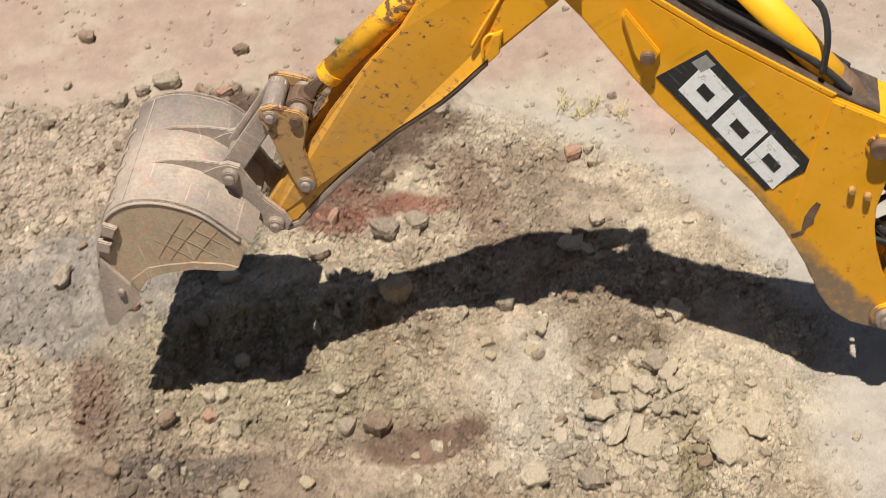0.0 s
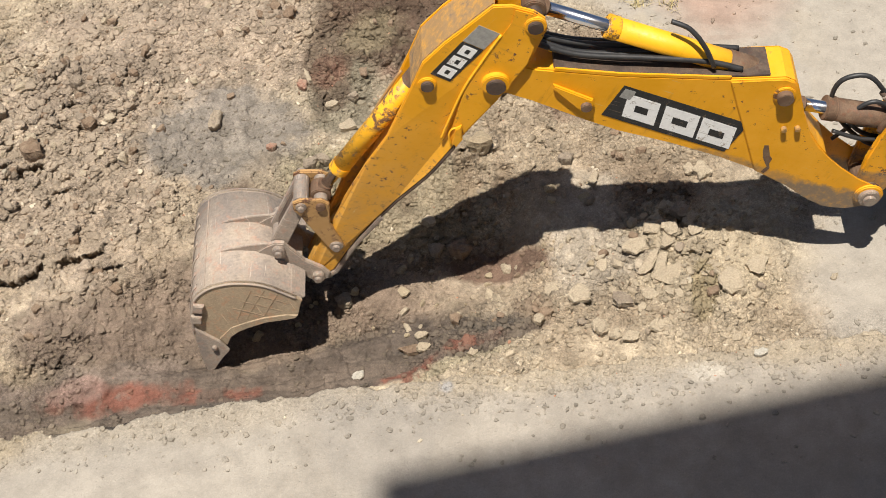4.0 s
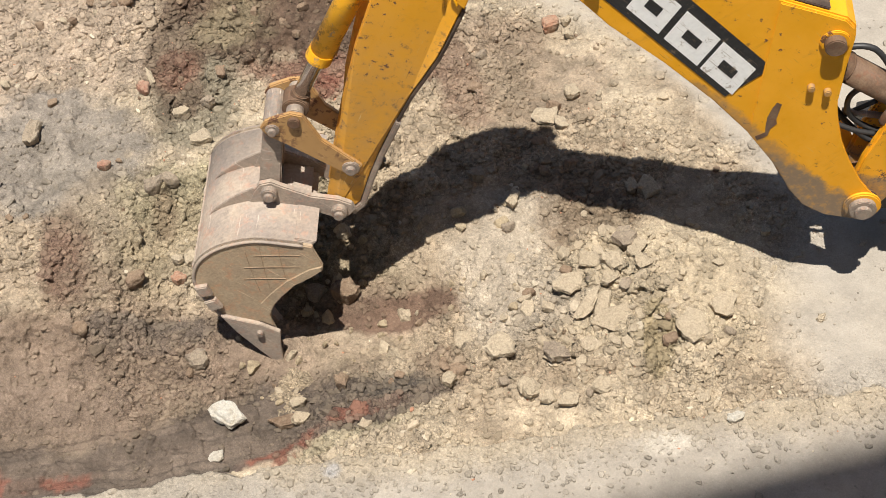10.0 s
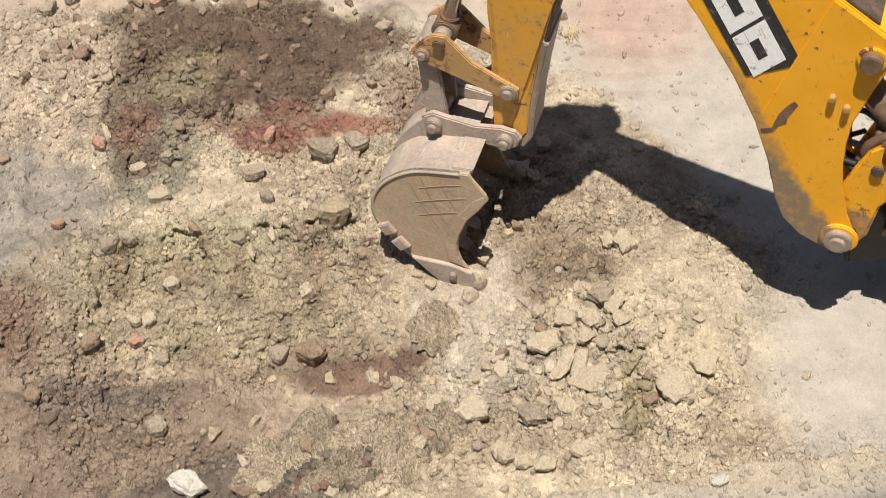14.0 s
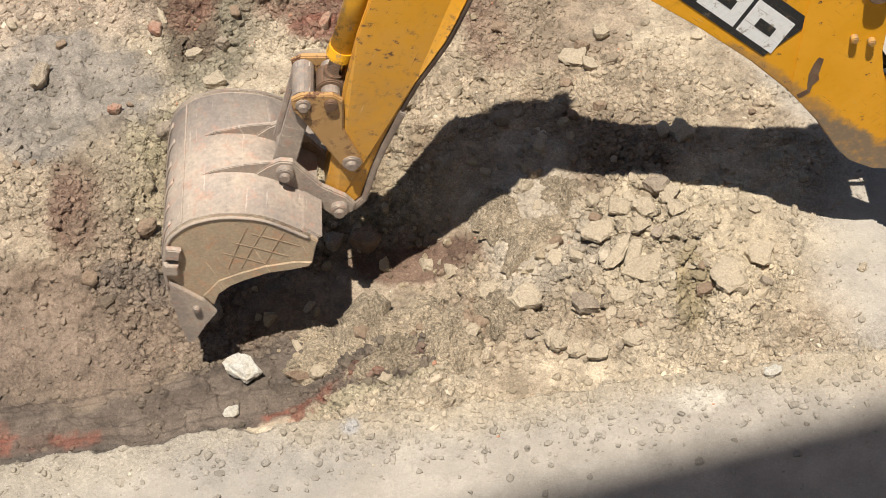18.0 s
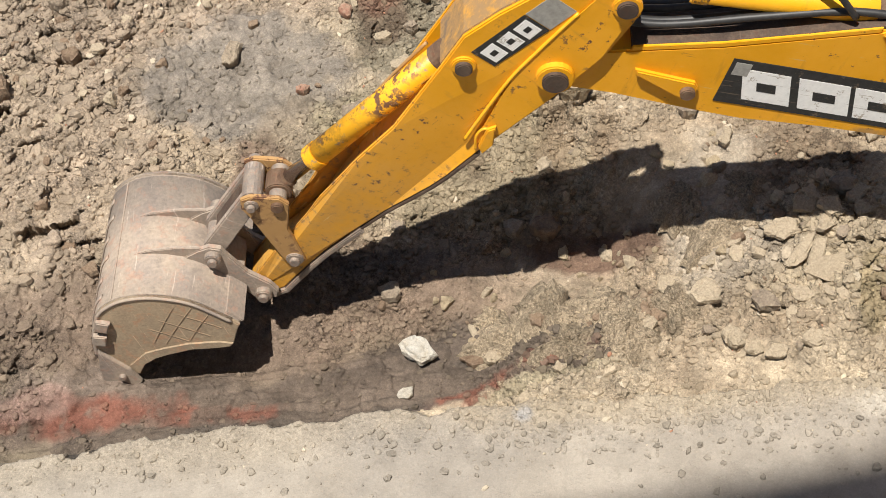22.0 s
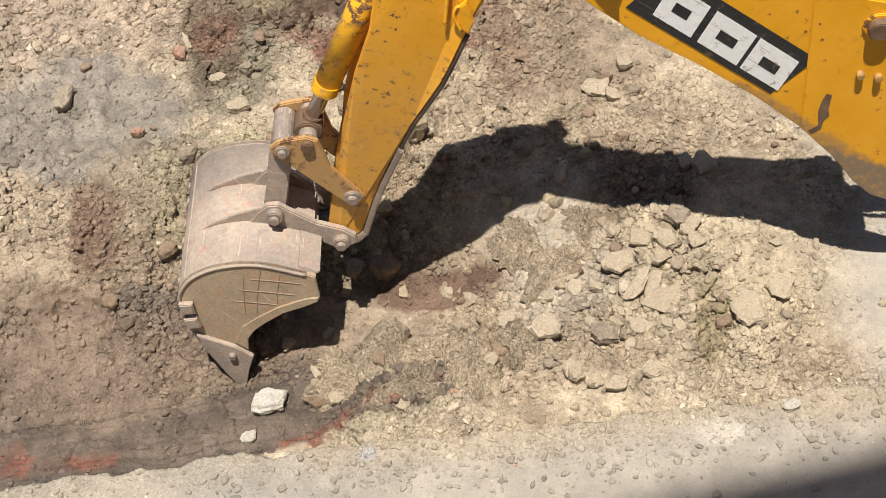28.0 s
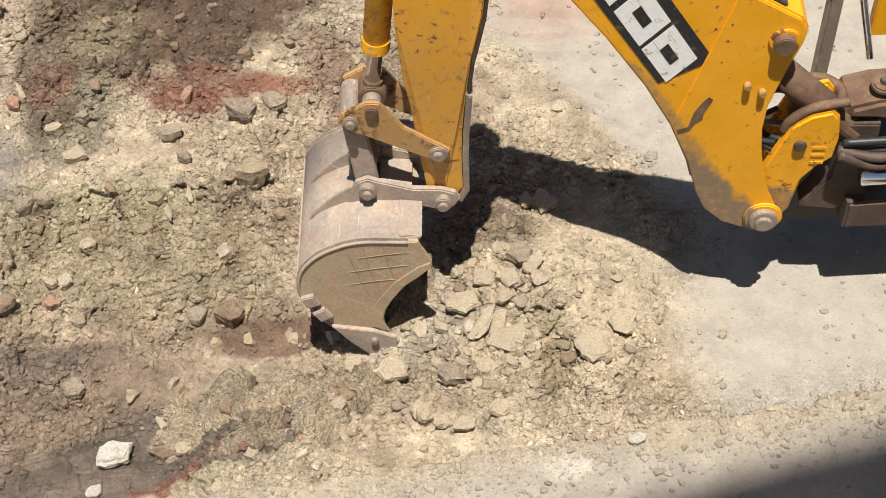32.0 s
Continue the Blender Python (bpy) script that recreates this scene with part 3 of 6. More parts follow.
    col = spot(col, -0.92, 6.30, 0.20, 0.07, -8, 0.75, (0.245, 0.092, 0.064), 20)
    col = spot(col, -0.48, 6.32, 0.20, 0.08, -5, 0.75, (0.275, 0.112, 0.074), 25)
    col = spot(col, -0.08, 6.25, 0.13, 0.42, 18, 0.7, (0.245, 0.150, 0.108), 23)
    col = spot(col, 0.12, 6.62, 0.34, 0.18, 10, 0.55, (0.27, 0.19, 0.135), 69)
    col = spot(col, 0.30, 6.22, 0.40, 0.36, 0, 0.6, (0.310, 0.232, 0.166), 101)
    col = spot(col, -1.85, 5.46, 0.34, 0.30, 0, 0.6, (0.310, 0.245, 0.175), 102)
    # the scooped bank: olive sand with brown streaks
    col = spot(col, -1.25, 5.62, 0.52, 0.20, 4, 0.85, (0.415, 0.360, 0.232), 21)
    col = spot(col, -1.10, 5.30, 0.72, 0.36, 0, 0.8, (0.37, 0.300, 0.196), 28)
    for k, (cx, cy, rx, ry) in enumerate(((-1.62, 5.52, 0.06, 0.14), (-1.33, 5.50, 0.07, 0.17), (-1.04, 5.46, 0.06, 0.20), (-0.66, 5.42, 0.10, 0.24), (-0.40, 5.40, 0.07, 0.16), (-1.20, 5.60, 0.03, 0.12))):
        col = spot(col, cx, cy, rx, ry, 0, 0.65, (0.255, 0.185, 0.122), 80 + k, 0.6, 0.9)
    col = spot(col, -1.28, 4.57, 0.98, 0.36, 2, 0.75, (0.315, 0.232, 0.165), 43)
    col = spot(col, -1.85, 4.60, 0.75, 0.28, 4, 0.85, (0.255, 0.180, 0.128), 33, 0.4, 0.6)
    col = spot(col, -1.72, 4.76, 0.36, 0.10, 2, 0.85, (0.145, 0.125, 0.108), 35)
    col = spot(col, -2.75, 4.42, 0.80, 0.22, 4, 0.9, (0.265, 0.198, 0.150), 34, 0.5, 0.5)
    col = spot(col, -0.46, 4.82, 0.36, 0.11, -4, 0.95, (0.185, 0.118, 0.084), 27, 0.3, 0.5)
    col = spot(col, -0.62, 4.96, 0.26, 0.10, 4, 0.6, (0.25, 0.175, 0.125), 26)
    col = spot(col, -0.45, 4.55, 0.40, 0.12, 6, 0.45, (0.43, 0.345, 0.24), 74)
    col = spot(col, -0.20, 4.45, 0.14, 0.10, 8, 0.6, (0.28, 0.20, 0.14), 30)
    col = spot(col, 0.20, 4.95, 0.30, 0.46, 8, 0.8, (0.50, 0.425, 0.330), 29)
    col = spot(col, 0.56, 5.24, 0.22, 0.24, 8, 0.85, (0.270, 0.198, 0.134), 31)
    col = spot(col, 0.46, 5.48, 0.28, 0.13, 0, 0.45, (0.29, 0.22, 0.155), 32)
    col = spot(col, -0.60, 4.14, 0.34, 0.06, 10, 0.6, (0.36, 0.315, 0.205), 36)
    col = spot(col, 0.90, 4.82, 0.55, 0.45, 10, 0.75, (0.57, 0.470, 0.330), 38)
    col = spot(col, 0.81, 4.53, 0.085, 0.22, -6, 0.9, (0.345, 0.275, 0.165), 75, 0.4, 0.5)
    col = spot(col, -1.95, 4.52, 1.05, 0.34, 3, 0.72, (0.270, 0.200, 0.148), 87, 0.5, 0.7)
    col = spot(col, -2.55, 4.27, 0.85, 0.17, 4, 0.9, (0.235, 0.175, 0.132), 88, 0.5, 0.5)
    # banded face above the trench
    far = np.interp(x, [-9, -3.7, -3.0, -2.5, -1.6, -0.9, -0.5, 0.05], [0.7, 0.62, 0.55, 0.50, 0.50, 0.60, 0.50, 0.40])
    near = np.interp(x, [-1.3, -1.15, -0.9, -0.5, -0.2, 0.05], [0.0, 0.15, 0.22, 0.20, 0.32, 0.44])
    strip = np.where(near < 0.01, 1.0, smooth(past, near, near + 0.03)) * smooth(past, -0.15, -0.12) * (1 - smooth(past + 0.25 * n + 0.10 * m, far - 0.10, far))
    strip = strip * (1 - smooth(x + 0.3 * m, -0.1, 0.08))
    col = lay(col, strip * 0.96, (0.140, 0.110, 0.088))
    band_ = fbm(0.5 * x + 0.4 * fbm(x, y, 6, 3, 34), past * 13 + 0.8 * fbm(x, y, 3, 3, 32), 1.0, 4, 35, 0.6)
    col = lay(col, strip * smooth(band_, 0.0, 0.2) * 0.5, (0.225, 0.172, 0.134))
    col = lay(col, strip * smooth(-band_, 0.05, 0.2) * 0.6, (0.105, 0.092, 0.080))
    col = lay(col, strip * (1 - smooth(past, 0.09, 0.16)) * 0.7, (0.112, 0.098, 0.084))
    col = lay(col, strip * smooth(past, 0.34, 0.5) * (1 - smooth(x, -2.6, -2.2)) * 0.6, (0.33, 0.255, 0.205))
    red = blob(x, y, -2.72, 3.98, 0.42, 0.085, 8, 0.6, 0.9, 37) + 0.9 * blob(x, y, -2.15, 3.99, 0.30, 0.05, 6, 0.6, 1.0, 40) + blob(x, y, -1.00, 4.09, 0.20, 0.04, 18, 0.5, 0.8, 39) + blob(x, y, -0.63, 4.23, 0.24, 0.045, 14, 0.5, 0.8, 42)
    col = lay(col, red * (1 - p) * (0.15 + 0.75 * smooth(m + 0.6 * fbm(x, y, 17, 3, 44), -0.08, 0.12)), (0.260, 0.108, 0.076))
    col = spot(col, -3.0, 4.02, 0.14, 0.06, 10, 0.6, (0.42, 0.27, 0.22), 76)
    # paving under dust
    grey = fbm(x, y, 2.2, 5, 66)
    col = lay(col, p, (0.405, 0.358, 0.298))
    col = lay(col, p * smooth(grey, 0.02, 0.2) * 0.6, (0.37, 0.332, 0.285))
    col = lay(col, p * smooth(-grey, 0.04, 0.2) * 0.5, (0.50, 0.445, 0.372))
    crack = 1 - smooth(np.abs(fbm(x, y, 2.3, 5, 78, 0.6)), 0.0, 0.006)
    col = lay(col, p * crack * smooth(fbm(x, y, 1.1, 3, 79), -0.05, 0.1) * 0.35, (0.27, 0.23, 0.18))
    rim = smooth(past + 0.24 * n + 0.12 * m, -0.26, -0.02) * (0.45 + 0.55 * smooth(x, -1.6, -0.6))
    col = lay(col, p * rim * 0.85, (0.485, 0.402, 0.290))
    col = lay(col, blob(x, y, -3.42, 3.42, 0.55, 0.12, 38, 0.7, 0.6, 57) * 0.8, (0.44, 0.36, 0.25))
    col = lay(col, p * blob(x, y, -0.72, 3.86, 0.05, 0.05, 0, 0.7, 0.8, 56) * 0.5, (0.50, 0.52, 0.56))
    col = lay(col, p * blob(x, y, 0.80, 3.93, 0.13, 0.06, 0, 0.7, 0.8, 55) * 0.8, (0.60, 0.54, 0.45))
    col = lay(col, (1 - w) * (1 - p) * smooth(x, 0.9, 1.6) * (1 - smooth(y, 6.4, 7.4)) * 0.8, (0.45, 0.400, 0.335))
    fringe = (1 - w) * (1 - p) * smooth(fbm(x, y, 3.0, 5, 65), 0.02, 0.16) * (1 - smooth(x, 1.2, 2.0))
    col = lay(col, fringe * 0.5, (0.48, 0.405, 0.30))
    tone = 1 + (0.80 * w + 0.14) * fbm(x, y, 11, 5, 70, 0.65) + 0.18 * w * fbm(x, y, 3.2, 3, 72)
    return col * SOIL * tone.reshape(shape)


def smoothness(x, y):
    """How crumbly the surface is: low on trodden dust and paving."""
    w = worked(x, y)
    past = y - slab_edge(x)
    w = w * (1 - 0.25 * cut_bank(x, past))
    return 0.18 + 0.82 * w * (1 - 0.55 * dusty(x, y)) + 0.35 * smooth(past, -0.30, 0.0) * (1 - smooth(past, 0.05, 0.25)) * (1 - w)


def steps(lo, hi, step, far):
    """Even steps from lo to hi, then wider and wider ones to far."""
    mid = list(np.arange(lo, hi + step / 2, step))
    out, d = [], step
    while not out or out[-1] < far:
        d *= 1.35
        out.append((out[-1] if out else 0) + d)
    return np.array([lo - v for v in out[::-1]] + mid + [hi + v for v in out])


GX, GY = steps(-4.1, 2.0, 0.008, 900), steps(3.2, 7.9, 0.008, 900)
PX, PY = np.meshgrid(GX, GY)
HEIGHT, COLOUR, WORKED = height(PX, PY), soil_colour(PX, PY), worked(PX, PY)


def look_up(field, x, y):
    """A field of the ground at any place, read off its grid."""
    x, y = np.asarray(x, float), np.asarray(y, float)
    i = np.clip(np.searchsorted(GX, x) - 1, 0, len(GX) - 2)
    j = np.clip(np.searchsorted(GY, y) - 1, 0, len(GY) - 2)
    u, v = (x - GX[i]) / (GX[i + 1] - GX[i]), (y - GY[j]) / (GY[j + 1] - GY[j])
    if field.ndim == 3:
        u, v = u[..., None], v[..., None]
    return (field[j, i] * (1 - u) + field[j, i + 1] * u) * (1 - v) + (field[j + 1, i] * (1 - u) + field[j + 1, i + 1] * u) * v


def blurred(field, reach):
    """The field's mean over a square of 2 reach + 1 cells."""
    for axis in (0, 1):
        wide = np.concatenate([np.repeat(field.take([0], axis), reach + 1, axis), field, np.repeat(field.take([-1], axis), reach, axis)], axis)
        total, n = np.cumsum(wide, axis), field.shape[axis]
        field = (total.take(range(2 * reach + 1, 2 * reach + 1 + n), axis) - total.take(range(n), axis)) / (2 * reach + 1)
    return field


def ground():
    nx, ny = len(GX), len(GY)
    # crusts and clods jut out over the hollows beside them
    mean = blurred(HEIGHT, 4)
    sy, sx = np.gradient(mean, GY, GX)
    push = np.clip(1.5 * (HEIGHT - mean), -0.035, 0.035) * WORKED * (1 - 0.75 * cut_bank(PX, PY - slab_edge(PX))) / (np.sqrt(sx * sx + sy * sy) + 0.12)
    idx = np.arange(nx * ny).reshape(ny, nx)
    quads = np.stack([idx[:-1, :-1], idx[:-1, 1:], idx[1:, 1:], idx[1:, :-1]], -1).reshape(-1, 4)
    mesh = bpy.data.meshes.new("ground")
    mesh.vertices.add(nx * ny)
    mesh.vertices.foreach_set("co", np.stack([PX - push * sx, PY - push * sy, HEIGHT], -1).astype(np.float32).ravel())
    mesh.loops.add(quads.size)
    mesh.loops.foreach_set("vertex_index", quads.ravel().astype(np.int32))
    mesh.polygons.add(len(quads))
    mesh.polygons.foreach_set("loop_start", np.arange(0, quads.size, 4, dtype=np.int32))
    mesh.update(calc_edges=True)
    mesh.polygons.foreach_set("use_smooth", np.ones(len(quads), dtype=bool))
    col = np.concatenate([COLOUR, np.ones(PX.shape + (1,))], -1)
    mesh.color_attributes.new("soil", "FLOAT_COLOR", "POINT").data.foreach_set("color", col.astype(np.float32).ravel())
    mesh.attributes.new("rough", "FLOAT", "POINT").data.foreach_set("value", smoothness(PX, PY).astype(np.float32).ravel())
    mesh.materials.append(M_SOIL)
    return tagged(new("ground", mesh), "dug-up brown soil beside a dusty paved strip and roadway", "ground", kind="structure")


def at(x, y):
    return float(look_up(HEIGHT, x, y))


ground()


# ---- the building behind the camera, whose eave throws the straight shadow ----
def building():
    thing = new("building")
    tagged(thing, "plain plastered building with a jutting flat roof slab", "building")
    thing.matrix_world = pose(-2.06, -2.98, 0, 0, 0, 12.6)
    part("wall", box(0.1, -12.0, 0.0, 22.0, -3.4, 23.9, 0.02), M_PLASTER, thing)
    part("roof", box(0.0, -12.4, 23.904, 22.4, 0.0, 24.08, 0.02), M_PLASTER, thing)


building()


# ---- stones ----
def rock_mesh(name, seed, size, flat, material, cuts=2, sharp=0.0):
    """A broken stone: an uneven polygon of flat faces, undercut towards its base."""
    rng = random.Random(seed)
    bm = bmesh.new()
    count = rng.randint(6, 8) + 2 * (cuts > 2)
    turns = sorted((k + rng.uniform(-0.33, 0.33)) / count * 2 * math.pi for k in range(count))
    reach = [rng.uniform(0.62, 1.12) for _ in turns]
    lean = Vector((rng.uniform(-0.25, 0.25), rng.uniform(-0.25, 0.25)))
    rings = []
    for level, (wide, high) in enumerate(((0.74, 0.98), (0.98, 0.80), (0.95, 0.05), (0.66, -0.9))):
        ring = []
        for a, r in zip(turns, reach):
            q = Vector((math.cos(a), math.sin(a))) * r * (wide + rng.uniform(-0.07, 0.07))
            rise = high + rng.uniform(-0.09, 0.09) + (q.dot(lean) if level < 2 else 0.0)
            ring.append(bm.verts.new((q.x * size[0], q.y * size[1], rise * flat)))
        rings.append(ring)
    for a, b in zip(rings, rings[1:]):
        for k in range(count):
            j = (k + 1) % count
            bm.faces.new((a[k], b[k], b[j])), bm.faces.new((a[k], b[j], a[j]))
    mid = bm.verts.new((rng.uniform(-0.2, 0.2) * size[0], rng.uniform(-0.2, 0.2) * size[1], flat * rng.uniform(0.98, 1.12)))
    for k in range(count):
        bm.faces.new((mid, rings[0][k], rings[0][(k + 1) % count]))
    bm.faces.new(rings[-1][::-1])
    bmesh.ops.recalc_face_normals(bm, faces=bm.faces[:])
    bmesh.ops.triangulate(bm, faces=bm.faces[:])
    bmesh.ops.subdivide_edges(bm, edges=bm.edges[:], cuts=2 if cuts > 2 else 1, use_grid_fill=True)
    off = Vector((rng.uniform(0, 50), rng.uniform(0, 50), rng.uniform(0, 50)))
    for v in bm.verts:
        q = Vector((v.co.x / size[0], v.co.y / size[1], v.co.z / flat * 0.6))
        d = 0.11 * noise.noise(q * 2.1 + off) + 0.08 * noise.noise(q * 5.3 + off)
        e = Vector((noise.noise(q * 3 + off * 1.7), noise.noise(q * 3 - off), 0)) * 0.10
        v.co = Vector((v.co.x * (1 + 0.6 * d) + e.x * size[0], v.co.y * (1 + 0.6 * d) + e.y * size[1], v.co.z + 1.5 * d * flat))
    mesh = bpy.data.meshes.new(name)
    bm.to_mesh(mesh)
    bm.free()
    mesh.materials.append(material)
    return mesh


def stone(name, seed, x, y, sx, sy, sz, turn, material, label, category="stone", group="", sink=0.25, tilt=0.0, cuts=3):
    y = y + 0.09 * float(groove(np.array([x]), np.array([y]))[0])
    ob = new(name, rock_mesh(name, seed, (sx, sy), sz, material, cuts, 0.2))
    ob.matrix_world = pose(x, y, at(x, y) + sz * (1 - 2 * sink), tilt, tilt * 0.6, turn)
    return tagged(ob, label, category, group)


def scatter(name, count, lo, hi, seed, thin, label, flat=0.5, tone=(0.70, 1.25)):
    """Loose angular bits strewn over the diggings, in one mesh, with the colour of the soil they came from."""
    rng = np.random.default_rng(seed)
    turn = np.arange(6) * np.pi / 3
    ring = np.stack([np.cos(turn), np.sin(turn)], -1)
    base = np.concatenate([np.concatenate([ring * wide, np.full((6, 1), high)], 1) for wide, high in ((0.72, 1.0), (1.0, 0.45), (0.85, -1.0))])
    tris = np.array([(0, 1, 2), (0, 2, 3), (0, 3, 4), (0, 4, 5)] + [f for r in (0, 6) for k in range(6) for f in ((r + k, r + 6 + k, r + 6 + (k + 1) % 6), (r + k, r + 6 + (k + 1) % 6, r + (k + 1) % 6))])
    x, y = rng.uniform(-4.3, 2.6, count * 4), rng.uniform(3.3, 8.6, count * 4)
    keep = rng.uniform(0, 1, count * 4) < thin(x, y)
    x, y = x[keep][:count], y[keep][:count]
    n = len(x)
    size = lo * (hi / lo) ** (rng.uniform(0, 1, n) ** 2.0)
    body = base[None] * (1 + np.tile(rng.uniform(-0.35, 0.25, (n, 6, 1)), (1, 3, 1)) * (1, 1, 0.4)) * (1 + rng.uniform(-0.12, 0.12, (n, len(base), 3)))
    body = body * (size[:, None] * np.stack([rng.uniform(0.75, 1.3, n), rng.uniform(0.6, 1.0, n), flat * rng.uniform(0.6, 1.2, n)], -1))[:, None]
    a, b = rng.uniform(0, 2 * np.pi, n), rng.normal(0, 0.28, n)
    c, s_, cb, sb = np.cos(a)[:, None], np.sin(a)[:, None], np.cos(b)[:, None], np.sin(b)[:, None]
    px, pz = body[..., 0] * cb - body[..., 2] * sb, body[..., 0] * sb + body[..., 2] * cb
    rot = np.stack([px * c - body[..., 1] * s_, px * s_ + body[..., 1] * c, pz], -1)
    z = look_up(HEIGHT, x, y)
    co = rot + np.stack([x, y, z + size * flat * 0.05], -1)[:, None]
    faces = (tris[None] + (np.arange(n) * len(base))[:, None, None]).reshape(-1, 3)
    mesh = bpy.data.meshes.new(name)
    mesh.vertices.add(n * len(base))
    mesh.vertices.foreach_set("co", co.astype(np.float32).ravel())
    mesh.loops.add(faces.size)
    mesh.loops.foreach_set("vertex_index", faces.ravel().astype(np.int32))
    mesh.polygons.add(len(faces))
    mesh.polygons.foreach_set("loop_start", np.arange(0, faces.size, 3, dtype=np.int32))
    mesh.polygons.foreach_set("use_smooth", np.zeros(len(faces), dtype=bool))
    mesh.update(calc_edges=True)
    soil = look_up(COLOUR, x, y) * rng.uniform(*tone, (n, 1))
    soil = soil * 0.90 + 0.10 * SOIL * np.array((0.54, 0.440, 0.295))
    pale = (rng.uniform(0, 1, n) < 0.03) & (soil[:, 0] > 0.28)
    soil[pale] = np.array((0.47, 0.40, 0.30)) * rng.uniform(0.8, 1.15, (pale.sum(), 1))
    ruddy = (rng.uniform(0, 1, n) < 0.006) & (size < 0.012)
    soil[ruddy] = (0.36, 0.19, 0.12)
    col = np.concatenate([np.repeat(soil[:, None], len(base), 1), np.ones((n, len(base), 1))], -1)
    mesh.color_attributes.new("soil", "FLOAT_COLOR", "POINT").data.foreach_set("color", col.astype(np.float32).ravel())
    mesh.attributes.new("rough", "FLOAT", "POINT").data.foreach_set("value", np.full(n * len(base), 0.35, np.float32))
    mesh.materials.append(M_SOIL)
    return tagged(new(name, mesh), label, "gravel", kind="stuff")


def bits(x, y):
    w = worked(x, y)
    patch = 1 - dusty(x, y)
    past = y - slab_edge(x)
    return 0.03 + w * (0.12 + 0.75 * patch) * (1 - 0.65 * cut_bank(x, past)) + (0.15 + 0.45 * smooth(x, -1.3, -0.7)) * smooth(past, -0.40, 0.0) * (1 - smooth(past, 0.0, 0.1))


def lumps_at(x, y):
    pile = blob(x, y, -3.3, 6.0, 1.0, 1.5, 0, 0.8) + 0.8 * blob(x, y, 0.62, 4.72, 0.5, 0.4, 20, 0.6) + 0.9 * blob(x, y, -2.4, 7.2, 0.8, 0.3, 0, 0.6) + 0.6 * blob(x, y, -0.3, 4.35, 0.6, 0.2, 10, 0.7) + 0.5 * blob(x, y, 0.55, 6.0, 0.5, 0.5, 0, 0.7)
    return worked(x, y) * (1 - 0.90 * cut_bank(x, y - slab_edge(x))) * (0.08 + 0.85 * np.clip(pile, 0, 1)) * (1 - 0.7 * dusty(x, y)) + 0.012 * (y > 7)


scatter("gravel", 46000, 0.0045, 0.023, 5, bits, "loose gravel and crumbs of dry soil over the diggings", 0.55, (0.74, 1.12))
scatter("clods", 5200, 0.013, 0.042, 6, lumps_at, "broken chips and clods of dry brown soil", 0.5, (0.70, 1.04))


